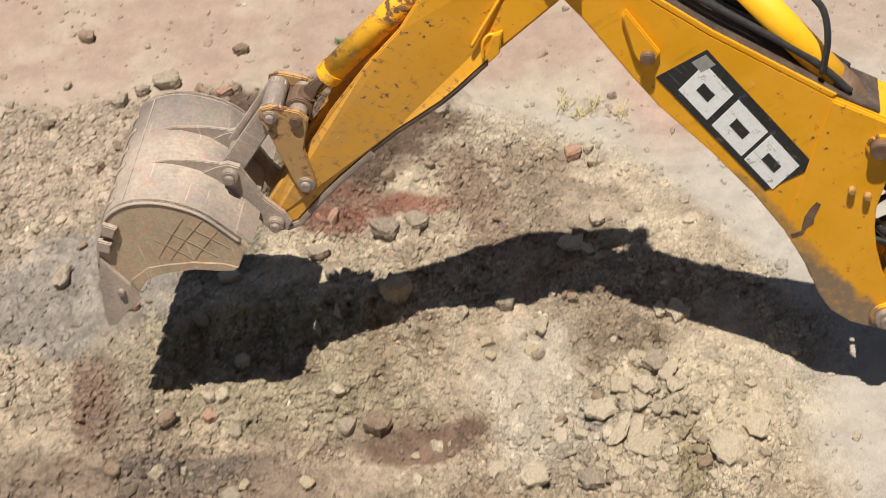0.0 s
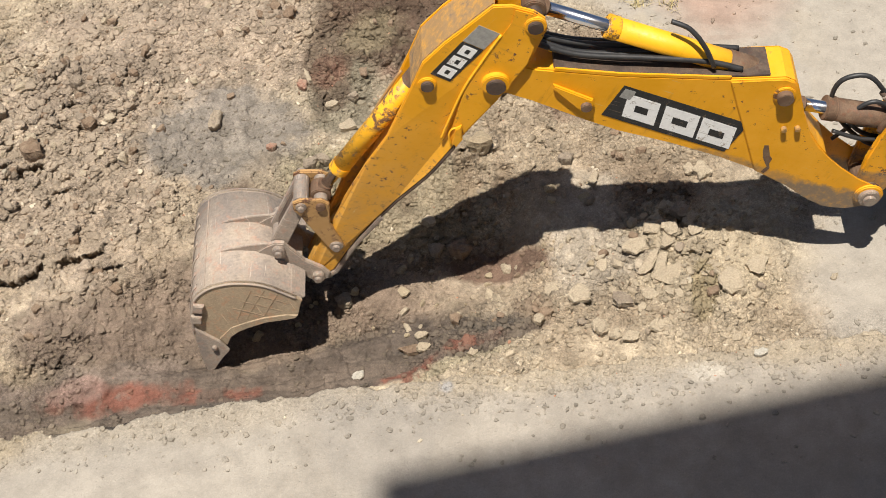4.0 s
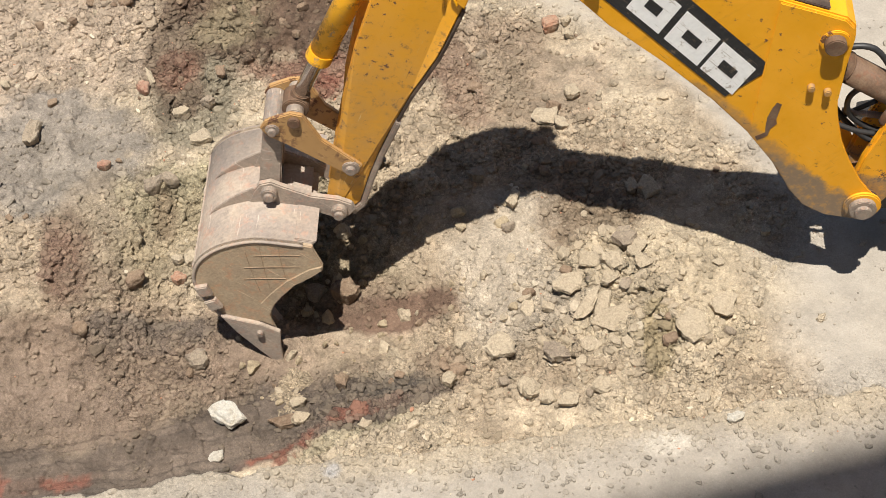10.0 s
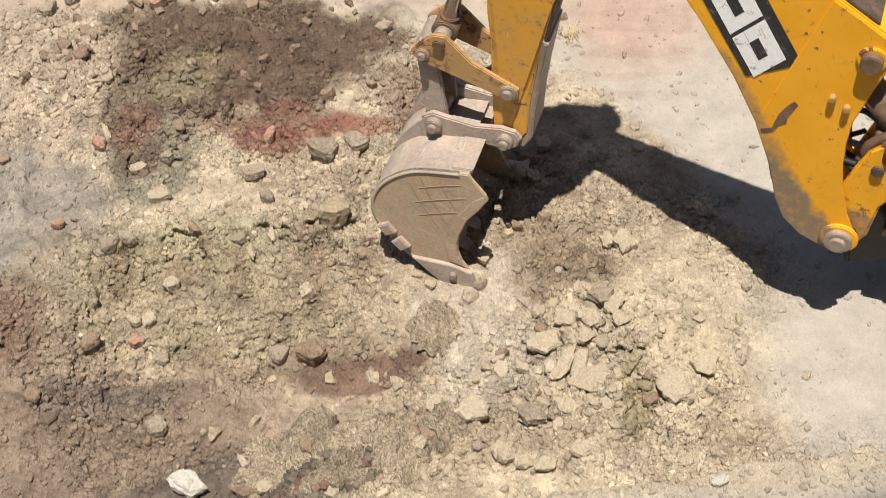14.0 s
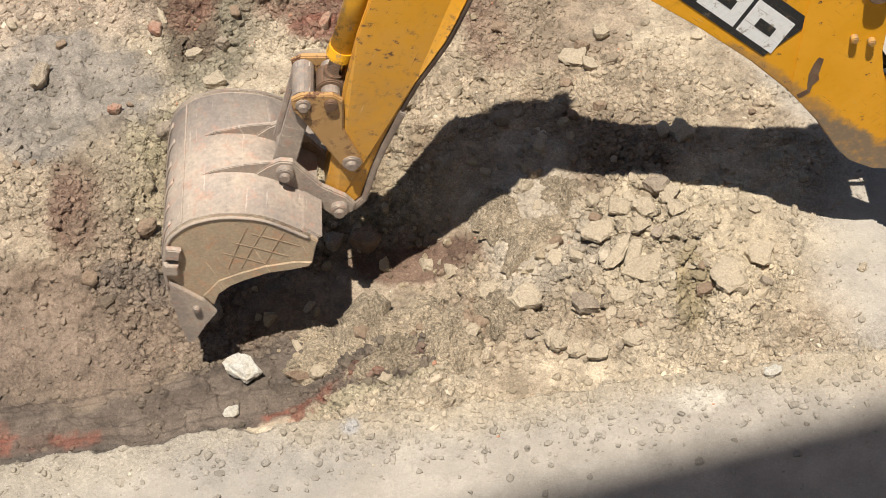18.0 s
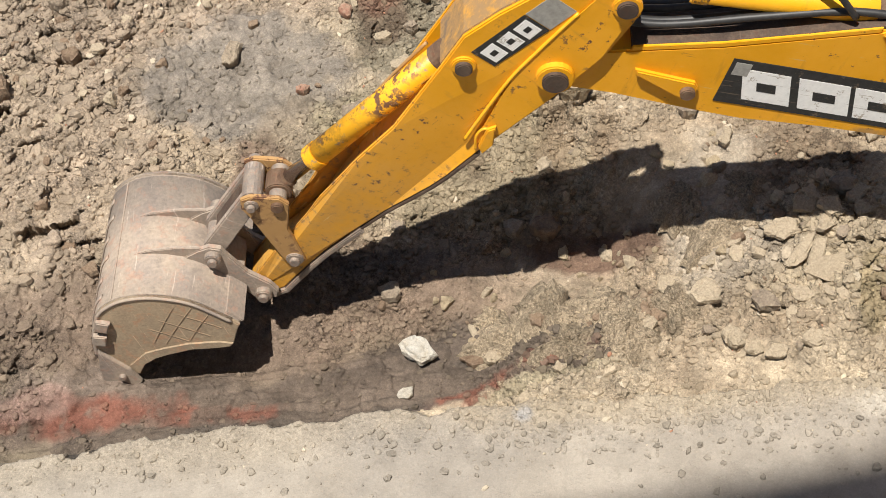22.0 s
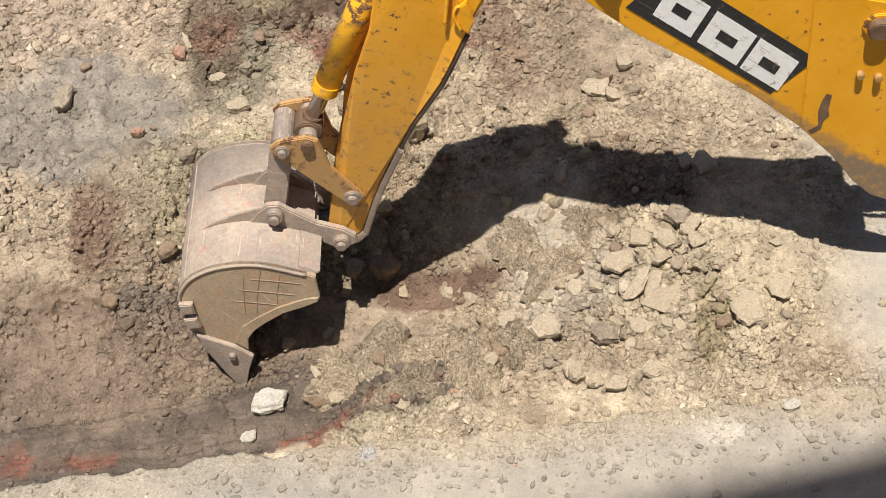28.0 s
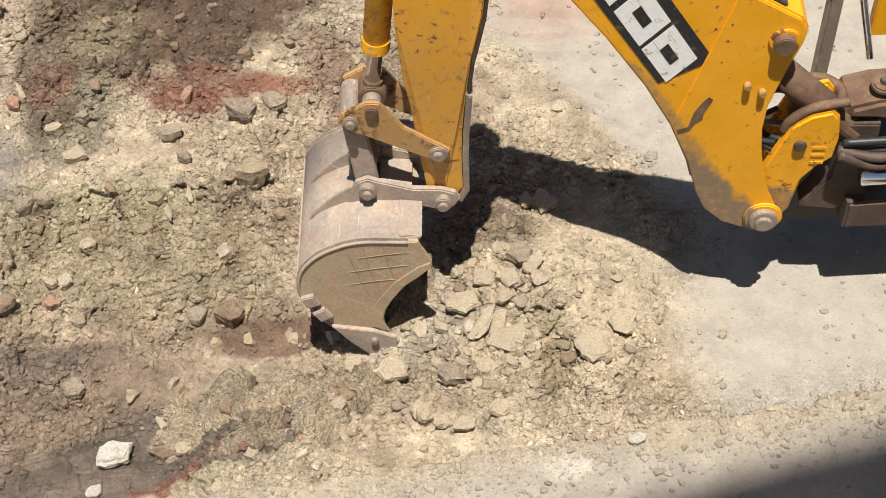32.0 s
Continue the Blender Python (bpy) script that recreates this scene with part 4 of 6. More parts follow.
def loose_stones():
    """The stones that stand out from the gravel."""
    big = "pale broken stone slab lying on the rubble heap"
    rows = (
        (11, 0.62, 4.63, 0.115, 0.065, 0.045, 25, 12), (12, 0.98, 4.55, 0.095, 0.075, 0.04, -20, 8), (13, 1.14, 4.70, 0.068, 0.052, 0.03, -15, 6), (14, 0.51, 4.93, 0.055, 0.042, 0.03, 5, 14),
        (15, 0.56, 4.69, 0.036, 0.085, 0.03, -28, 16), (16, 0.48, 4.69, 0.034, 0.10, 0.03, -30, 10), (17, 0.41, 4.81, 0.08, 0.05, 0.03, 20, 10), (18, 0.62, 4.91, 0.052, 0.045, 0.035, 10, 12),
        (19, 0.74, 5.01, 0.052, 0.046, 0.035, 35, 10), (20, 0.77, 4.92, 0.042, 0.036, 0.03, 0, 8), (21, 0.60, 4.83, 0.055, 0.038, 0.03, 70, 10), (22, 0.07, 4.51, 0.075, 0.060, 0.045, 10, 6),
        (23, -0.08, 4.59, 0.075, 0.050, 0.028, 20, 10), (24, 0.48, 4.47, 0.060, 0.036, 0.03, 15, 14), (25, 0.52, 4.23, 0.050, 0.036, 0.03, 40, 8), (26, 0.37, 4.17, 0.055, 0.030, 0.025, 15, 8),
        (27, 0.20, 4.24, 0.050, 0.042, 0.03, 60, 10), (28, 0.27, 4.19, 0.042, 0.030, 0.028, 30, 12), (29, 0.85, 5.42, 0.050, 0.062, 0.04, 10, 6), (30, 0.37, 5.95, 0.065, 0.048, 0.03, 20, 10),
    )
    for seed, x, y, sx, sy, sz, turn, tilt in rows:
        stone("stone_slab", seed, x, y, sx * 1.2, sy * 1.2, sz, turn, M_ROCK, big, "stone", "rubble slabs", 0.24, tilt * 1.4)
    pale, grey, brown = "pale dusty stone lying on loose soil", "grey stone half sunk in loose soil", "brown clod of earth on loose soil"
    rows = (
        (32, -1.28, 4.11, 0.05, 0.03, 0.022, 25, M_LIGHT, "small pale stone at the paving's broken edge"), (33, -1.415, 4.59, 0.062, 0.055, 0.05, 10, M_GREY, "blocky grey stone in the dug soil"),
        (34, -0.69, 4.94, 0.078, 0.068, 0.06, 0, M_CLOD, "rounded brown clod in the dug soil"), (35, 0.43, 6.67, 0.065, 0.05, 0.045, 35, M_BRICK, "broken piece of red brick on the ground"),
        (36, -1.94, 5.79, 0.042, 0.035, 0.03, 20, M_BRICK, "small red brick chip in grey soil"), (37, -1.77, 6.31, 0.045, 0.04, 0.035, 60, M_BRICK, "orange-red brick piece in dark soil"),
        (38, 0.70, 5.05, 0.068, 0.058, 0.045, 10, M_GREY, grey), (39, -2.33, 5.98, 0.045, 0.10, 0.045, -25, M_GREY, "long dark grey stone in the soil heap"), (40, -1.47, 7.80, 0.05, 0.045, 0.035, 0, M_CLOD, "small dark clod on the dusty roadway"),
        (41, -1.87, 7.55, 0.10, 0.065, 0.055, -10, M_GREY, "dark grey lump beside the soil mound"), (42, -2.43, 8.04, 0.06, 0.045, 0.04, 0, M_CLOD, "small dark clod on the dusty roadway"),
        (43, -0.45, 7.56, 0.055, 0.05, 0.045, 40, M_GREY, "dark grey lump beside the soil mound"), (44, -0.14, 4.41, 0.05, 0.04, 0.035, 10, M_CLOD, brown), (45, -0.95, 4.30, 0.105, 0.04, 0.035, 8, M_CLOD, "flat reddish-brown stone in the trench"),
        (46, -1.00, 4.45, 0.024, 0.055, 0.02, 25, M_ROCK, "pale splinter of stone on the soil"), (47, 0.17, 5.35, 0.036, 0.062, 0.03, -8, M_ROCK, pale), (48, -1.37, 5.44, 0.052, 0.045, 0.035, 12, M_ROCK, "pale rounded stone in loose soil"),
        (49, -1.42, 6.22, 0.042, 0.04, 0.04, 0, M_GREY, "round dark grey stone below the mound"), (50, -0.98, 6.07, 0.072, 0.05, 0.04, 10, M_GREY, grey), (51, -1.44, 5.93, 0.07, 0.062, 0.04, 30, M_ROCK, "broad pale stone half sunk in loose soil"),
        (52, -0.89, 5.86, 0.045, 0.05, 0.04, 30, M_GREY, grey), (53, -1.67, 5.62, 0.075, 0.045, 0.045, 40, M_GREY, "flat dark stone in olive soil"), (54, -1.58, 5.66, 0.05, 0.045, 0.04, -20, M_GREY, "flat dark stone in olive soil"),
        (55, -1.54, 7.35, 0.055, 0.04, 0.04, 20, M_BRICK, "reddish-brown brick lump at the mound's edge"), (56, -2.04, 7.50, 0.055, 0.04, 0.04, 20, M_GREY, grey), (57, -2.16, 7.40, 0.06, 0.05, 0.045, 70, M_GREY, grey),
        (58, -0.28, 7.02, 0.055, 0.04, 0.035, 10, M_GREY, grey), (59, -0.18, 4.35, 0.045, 0.035, 0.035, 15, M_ROCK, pale), (60, -0.91, 4.39, 0.042, 0.038, 0.035, 15, M_ROCK, "pale round-edged stone above the trench"),
        (61, -0.69, 4.40, 0.042, 0.045, 0.045, 35, M_CLOD, "dark brown clod above the trench"), (62, -0.89, 6.30, 0.03, 0.075, 0.045, -25, M_BRICK, "dark red splinter standing in red soil"),
        (63, -0.59, 6.12, 0.09, 0.07, 0.07, 15, M_GREY, "jagged brown clod in loose soil"), (64, -0.56, 5.62, 0.10, 0.06, 0.07, 5, M_FRESH, "jagged crust of dry soil over a dark hollow"), (65, 0.32, 4.42, 0.075, 0.06, 0.04, -30, M_GREY, "purplish grey flat stone in the rubble"),
        (66, -0.84, 4.96, 0.055, 0.05, 0.045, 30, M_GREY, grey), (67, -1.73, 5.06, 0.065, 0.042, 0.04, 25, M_CLOD, brown), (68, -1.52, 5.11, 0.045, 0.03, 0.03, 10, M_BRICK, "small orange-brown stone in loose soil"),
        (69, -0.87, 5.65, 0.02, 0.055, 0.02, 5, M_ROCK, "pale splinter of stone on the soil"), (70, -0.98, 5.60, 0.02, 0.07, 0.02, 15, M_ROCK, "pale splinter of stone on the soil"), (71, -1.75, 6.41, 0.02, 0.075, 0.025, 20, M_ROCK, "pale splinter of stone on the soil"),
        (72, -1.53, 5.22, 0.042, 0.032, 0.03, 10, M_ROCK, pale), (73, -1.46, 5.23, 0.046, 0.04, 0.03, 50, M_ROCK, pale), (74, -1.98, 4.73, 0.05, 0.04, 0.035, 0, M_CLOD, brown), (75, -0.44, 6.18, 0.068, 0.062, 0.045, 0, M_GREY, "round dark grey stone in sandy soil"),
        (76, -0.89, 4.28, 0.058, 0.034, 0.03, 10, M_ROCK, pale), (77, -0.57, 4.13, 0.036, 0.03, 0.025, 0, M_ROCK, pale), (78, -0.72, 3.975, 0.03, 0.046, 0.025, -20, M_ROCK, "pale chip on the paving's edge"), (79, -1.57, 6.16, 0.05, 0.04, 0.03, 10, M_ROCK, pale),
        (80, -3.31, 6.32, 0.062, 0.058, 0.06, 10, M_GREY, "grey rounded stone on the heap"), (81, -3.56, 5.85, 0.05, 0.055, 0.055, 30, M_ROCK, pale), (82, -2.80, 4.62, 0.05, 0.04, 0.035, 10, M_CLOD, brown), (83, -3.84, 6.10, 0.085, 0.075, 0.06, 5, M_GREY, "large grey block of earth on the heap"),
        (84, -4.00, 6.03, 0.065, 0.06, 0.06, 40, M_GREY, "large grey block of earth on the heap"), (85, -3.52, 5.74, 0.09, 0.07, 0.08, 20, M_CLOD, "crumbling clod over a dark hollow"), (86, -3.18, 5.98, 0.055, 0.045, 0.05, 20, M_CLOD, brown), (87, 1.10, 4.04, 0.05, 0.032, 0.02, 10, M_LIGHT, "pale flat stone on dusty paving"),
        (88, -0.01, 5.53, 0.055, 0.045, 0.04, 10, M_GREY, grey), (89, 0.44, 5.89, 0.055, 0.036, 0.03, -40, M_ROCK, pale), (90, 0.51, 6.12, 0.05, 0.05, 0.035, 10, M_ROCK, pale), (91, 0.18, 4.26, 0.06, 0.045, 0.035, 10, M_ROCK, pale), (92, -3.95, 5.62, 0.07, 0.05, 0.06, 10, M_CLOD, "crumbling clod over a dark hollow"),
        (93, -0.87, 7.51, 0.055, 0.05, 0.045, 0, M_CLOD, "dark clod at the mound's crest"), (94, -1.40, 4.98, 0.04, 0.035, 0.03, 0, M_GREY, grey), (95, 0.77, 5.44, 0.04, 0.05, 0.03, 20, M_ROCK, pale),
    )
    for seed, x, y, sx, sy, sz, turn, material, label in rows:
        kind = "brick" if material is M_BRICK else "clod" if "clod" in label or "crust" in label else "stone"
        name = {M_BRICK: "brick_piece", M_GREY: "grey_stone", M_CLOD: "earth_clod", M_LIGHT: "white_stone", M_FRESH: "soil_crust"}.get(material, "pale_stone")
        stone(name, seed, x, y, sx, sy, sz, turn, material, label, kind, "", 0.2)
    rim = random.Random(17)
    crest = [rock_mesh("crest_clod", 700 + k, (0.035, 0.035 * rim.uniform(0.7, 0.95)), 0.035 * rim.uniform(0.6, 0.85), M_CLOD, 2) for k in range(5)]
    for k in range(46):
        a = rim.uniform(0.25, 1.0) * math.pi
        x, y = -1.1 + 0.95 * math.cos(a) + rim.gauss(0, 0.08), 6.88 + 0.56 * math.sin(a) + rim.gauss(0, 0.07)
        s_ = 0.014 + 0.042 * rim.random() ** 2
        ob = new("crest_clod", crest[k % 5])
        ob.matrix_world = pose(x, y, at(x, y) + s_ * 0.3, rim.uniform(-30, 30), rim.uniform(-30, 30), rim.uniform(0, 360)) @ Matrix.Diagonal((s_ / 0.035, s_ / 0.035, s_ / 0.035, 1))
        tagged(ob, "dark brown clod along the mound's crest", "clod", "crest clods")
    rng = random.Random(41)
    bits_ = [rock_mesh("rubble", 300 + k, (0.035, 0.035 * rng.uniform(0.5, 0.9)), 0.035 * rng.uniform(0.3, 0.55), M_ROCK, 2, 0.3) for k in range(8)]
    for k in range(110):
        u, v = rng.gauss(0, 0.34), rng.gauss(0, 0.26)
        x, y = 0.66 + u, 4.72 + v + 0.15 * u
        s_ = 0.012 + 0.034 * rng.random() ** 1.8
        ob = new("rubble_stone", bits_[k % 8])
        ob.matrix_world = pose(x, y, at(x, y) + s_ * 0.15, rng.uniform(-30, 30), rng.uniform(-30, 30), rng.uniform(0, 360)) @ Matrix.Diagonal((s_ / 0.035, s_ / 0.035, s_ / 0.035, 1))
        tagged(ob, "pale angular rubble piece on the heap", "stone", "rubble pieces")
    rng = random.Random(77)
    kinds = [(rock_mesh("stone", 100 + k, (0.035, 0.035 * rng.uniform(0.6, 0.9)), 0.035 * rng.uniform(0.5, 0.8), (M_ROCK, M_GREY, M_CLOD, M_ROCK)[k % 4], 2, 0.2), k % 4) for k in range(12)]
    words = ("pale dusty stone lying on the dug soil", "grey stone lying on the dug soil", "brown clod of soil on the ground", "pale dusty stone lying on the dug soil")
    made = 0
    while made < 270:
        x, y = rng.uniform(-4.1, 1.7), rng.uniform(3.6, 8.0)
        if rng.random() > float(lumps_at(np.array([x]), np.array([y]))[0]) * 0.8 + 0.10 or y < float(slab_edge(x)) + (0.45 if x < -0.9 else 0.02):
            continue
        if look_up(WORKED, x, y) < 0.4 and rng.random() < 0.8:
            continue
        mesh, k = kinds[made % 12]
        if look_up(COLOUR, x, y)[0] < 0.30:
            mesh, k = kinds[2 + 4 * (made % 3)]
        ob = new("stone", mesh)
        s_ = 0.014 + 0.038 * rng.random() ** 2.0
        ob.matrix_world = pose(x, y, at(x, y) + s_ * 0.25, rng.uniform(-25, 25), rng.uniform(-25, 25), rng.uniform(0, 360)) @ Matrix.Diagonal((s_ / 0.035, s_ / 0.035, s_ / 0.035, 1))
        tagged(ob, words[k], "stone", "loose stones")
        made += 1


loose_stones()


def grass_tuft(x, y, blades, reach, seed, material, label):
    rng = random.Random(seed)
    bm = bmesh.new()
    for _ in range(blades):
        a, out, tall = rng.uniform(0, 2 * math.pi), rng.uniform(0.3, 1.0) * reach, rng.uniform(0.3, 0.9) * reach
        px, py = rng.gauss(0, reach * 0.25), rng.gauss(0, reach * 0.25)
        dx, dy = math.cos(a), math.sin(a)
        w = 0.0025
        line = [(px + dx * out * f, py + dy * out * f, tall * (1 - (1 - f) ** 2) - 0.25 * tall * f * f) for f in (0, 0.35, 0.7, 1.0)]
        left = [bm.verts.new((u - dy * w * (1 - 0.8 * i / 3), v + dx * w * (1 - 0.8 * i / 3), z)) for i, (u, v, z) in enumerate(line)]
        right = [bm.verts.new((u + dy * w * (1 - 0.8 * i / 3), v - dx * w * (1 - 0.8 * i / 3), z)) for i, (u, v, z) in enumerate(line)]
        for i in range(3):
            bm.faces.new((left[i], right[i], right[i + 1], left[i + 1]))
    ob = part("grass_tuft", bm, material)
    ob.matrix_world = pose(x, y, at(x, y) - 0.004)
    return tagged(ob, label, "grass", "grass tufts")


for k, (x, y) in enumerate(((0.50, 6.98), (0.60, 7.05), (0.42, 7.08), (0.72, 6.95))):
    grass_tuft(x, y, 34, 0.10, 60 + k, M_GRASS, "tuft of dry straw-coloured grass at the roadway's edge")
grass_tuft(-0.87, 7.81, 40, 0.05, 71, M_GREEN, "small green weed tuft beside the dark mound")


# ---- the digger's arm ----
FOOT = (0.3775, 0.626)  # boom foot pin, out from the slew axis and up
BOOM, DIPPER = 2.4, 1.944
Q_PIN, L_PIN, T_PIN, R_PIN = (1.653, 0.038), (0.194, 0.300), (-0.444, 0.048), (0.923, 0.504)
N_PIN = (0.122, 0.312)
ARMS = {}


def head_pin(name, x, z, y0, y1, radius, parent, label="", material=None, ring=True, step=0.6):
    """A pin's end: a collar with a smaller bolt head on it."""
    bm = rod((x, y0, z), (x, y1 - (0.02 if ring else 0), z), radius, bevel=0.004)
    if ring:
        rod((x, y1 - 0.021, z), (x, y1, z), radius * step, bm, bevel=0.003)
    return part(name, bm, material or M_PIN, parent, label, False)


def boom_part(arm):
    outline = [(2.50, -0.04), (2.49, 0.06), (2.42, 0.105), (2.23, 0.135), (1.80, 0.265), (1.25, 0.475), (1.10, 0.55), (0.98, 0.61), (0.92, 0.607),
               (0.875, 0.575), (0.76, 0.45), (0.69, 0.37), (0.61, 0.30), (0.50, 0.225), (0.42, 0.185), (0.36, 0.0), (0.38, -0.165), (0.48, -0.135), (0.71, -0.095),
               (0.97, -0.08), (1.28, -0.088), (1.60, -0.115), (1.80, -0.11), (2.14, -0.09), (2.42, -0.095)]
    boom = part("boom", prism(outline, -0.118, 0.118, 0.008), M_BOOM, arm, "yellow box-section boom with rust chips and mud on its foot")
    cheek = [(1.24, 0.468), (1.10, 0.542), (0.98, 0.602), (0.92, 0.60), (0.875, 0.57), (0.76, 0.445), (0.61, 0.296), (0.50, 0.222), (0.40, 0.175),
             (0.28, 0.128), (0.13, 0.086), (-0.045, 0.064), (-0.092, 0.0), (-0.078, -0.08), (0.05, -0.168), (0.17, -0.198), (0.29, -0.183), (0.48, -0.128), (0.72, -0.088)]
    for y in (0.1185, -0.1285):
        part("cheek_plate", prism(cheek, y, y + 0.010, 0.004), M_BOOM, boom)
    part("hose_tray", prism([(2.14, 0.165), (1.80, 0.268), (1.25, 0.478), (1.06, 0.572), (1.06, 0.584), (1.25, 0.492), (1.80, 0.282), (2.14, 0.179)], -0.105, 0.105, 0.003), M_DARK, boom, "oily dark top plate")
    part("top_edge", prism([(2.14, 0.160), (1.80, 0.263), (1.25, 0.473), (1.25, 0.497), (1.80, 0.287), (2.14, 0.184)], 0.106, 0.118, 0.002), M_BOOM, boom)
    part("top_edge", prism([(2.14, 0.160), (1.80, 0.263), (1.25, 0.473), (1.25, 0.497), (1.80, 0.287), (2.14, 0.184)], -0.118, -0.106, 0.002), M_BOOM, boom)
    for k, y in enumerate((-0.07, -0.025, 0.02, 0.06)):
        lift = 0.02 * (k % 2)
        part("hose", tube([(2.30, y * 0.7, 0.24), (2.05, y, 0.25 + lift), (1.7, y, 0.375 + lift), (1.4, y, 0.475 + lift), (1.2, y * 1.2, 0.53)], 0.016), M_HOSE, boom, "black hydraulic hose", True)
    part("hose", tube([(1.70, 0.02, 0.64), (1.60, 0.05, 0.655), (1.48, 0.08, 0.60), (1.36, 0.09, 0.50)], 0.014), M_HOSE, boom, "black hydraulic hose", True)
    part("ram_collar", rod((R_PIN[0], 0.128, R_PIN[1]), (R_PIN[0], 0.142, R_PIN[1]), 0.062, bevel=0.004), M_YELLOW, boom)
    head_pin("ram_pin", *R_PIN, -0.175, 0.178, 0.045, boom, "dark pin head", M_RUST, False)
    for x, z in ((0.777, 0.281), (0.71, 0.315)):
        head_pin("bolt", x, z, 0.128, 0.158, 0.016, boom, "", M_YELLOW, False)
    part("foot_collar", rod((0, 0.128, 0), (0, 0.150, 0), 0.085, bevel=0.006), M_BOOM, boom)
    head_pin("foot_pin", 0, 0, -0.2, 0.195, 0.062, boom, "dusty steel pin cap", M_PIN, True, 0.62)
    arm_lug = [(2.10, 0.085), (2.085, 0.055), (1.90, -0.022), (1.865, -0.026), (1.832, 0.0), (1.828, 0.04), (1.85, 0.068), (1.885, 0.07)]
    part("lug", prism(arm_lug, 0.119, 0.145, 0.006), M_BOOM, boom)
    head_pin("lug_pin", 1.868, 0.022, 0.145, 0.172, 0.03, boom, "", M_RUST, False)
    patch = [(0.790, 0.118), (0.768, 0.125), (0.715, 0.055), (0.690, 0.038), (0.685, 0.000), (0.660, -0.035), (0.668, -0.085), (0.690, -0.078), (0.682, -0.030), (0.705, -0.010), (0.745, 0.030), (0.775, 0.080)]
    part("worn_patch", prism([(0.79 + (x - 0.79) * 1.05, z) for x, z in patch], 0.129, 0.1305, 0.0), M_RUST, boom, "scraped bare patch")
    # sticker: a black panel with three white slanted blocks, each cut by a slot, and a small silver square
    part("sticker_panel", prism([(1.742, -0.030), (1.742, 0.215), (0.962, 0.222), (0.962, -0.024)], 0.1185, 0.1215, 0.0), M_BLACK, boom, "black sticker panel")
    for x, wide in ((1.665, 0.20), (1.430, 0.215), (1.195, 0.215)):
        lean = 0.055
        slant = lambda u, z: (x - 0.03 - u + lean * z / 0.17, z)
        part("sticker_mark", prism([slant(0, 0.005), slant(0, 0.17), slant(wide, 0.17), slant(wide, 0.005)], 0.1216, 0.1228, 0.0), M_WHITE, boom, "white sticker block")
        part("sticker_slot", prism([slant(0.06, 0.062), slant(0.06, 0.108), slant(wide - 0.06, 0.108), slant(wide - 0.06, 0.062)], 0.1229, 0.1238, 0.0), M_BLACK, boom)
    part("sticker_badge", prism([(1.725, 0.130), (1.725, 0.198), (1.660, 0.199), (1.660, 0.131)], 0.1216, 0.1230, 0.0), M_SILVER, boom, "small silver sticker square")
    return boom


DIP_TOP = [(1.97, 0.06), (1.85, 0.085), (1.65, 0.125), (1.4, 0.168), (1.25, 0.205), (0.92, 0.255), (0.66, 0.275), (0.45, 0.318), (0.27, 0.355), (0.08, 0.398), (-0.1, 0.375), (-0.21, 0.35), (-0.44, 0.30)]


def taper(bm):
    """The dipper narrows towards the bucket."""
    for v in bm.verts:
        v.co.y *= 1 - 0.42 * min(max((v.co.x - 0.75) / 0.8, 0.0), 1.0)
    return bm


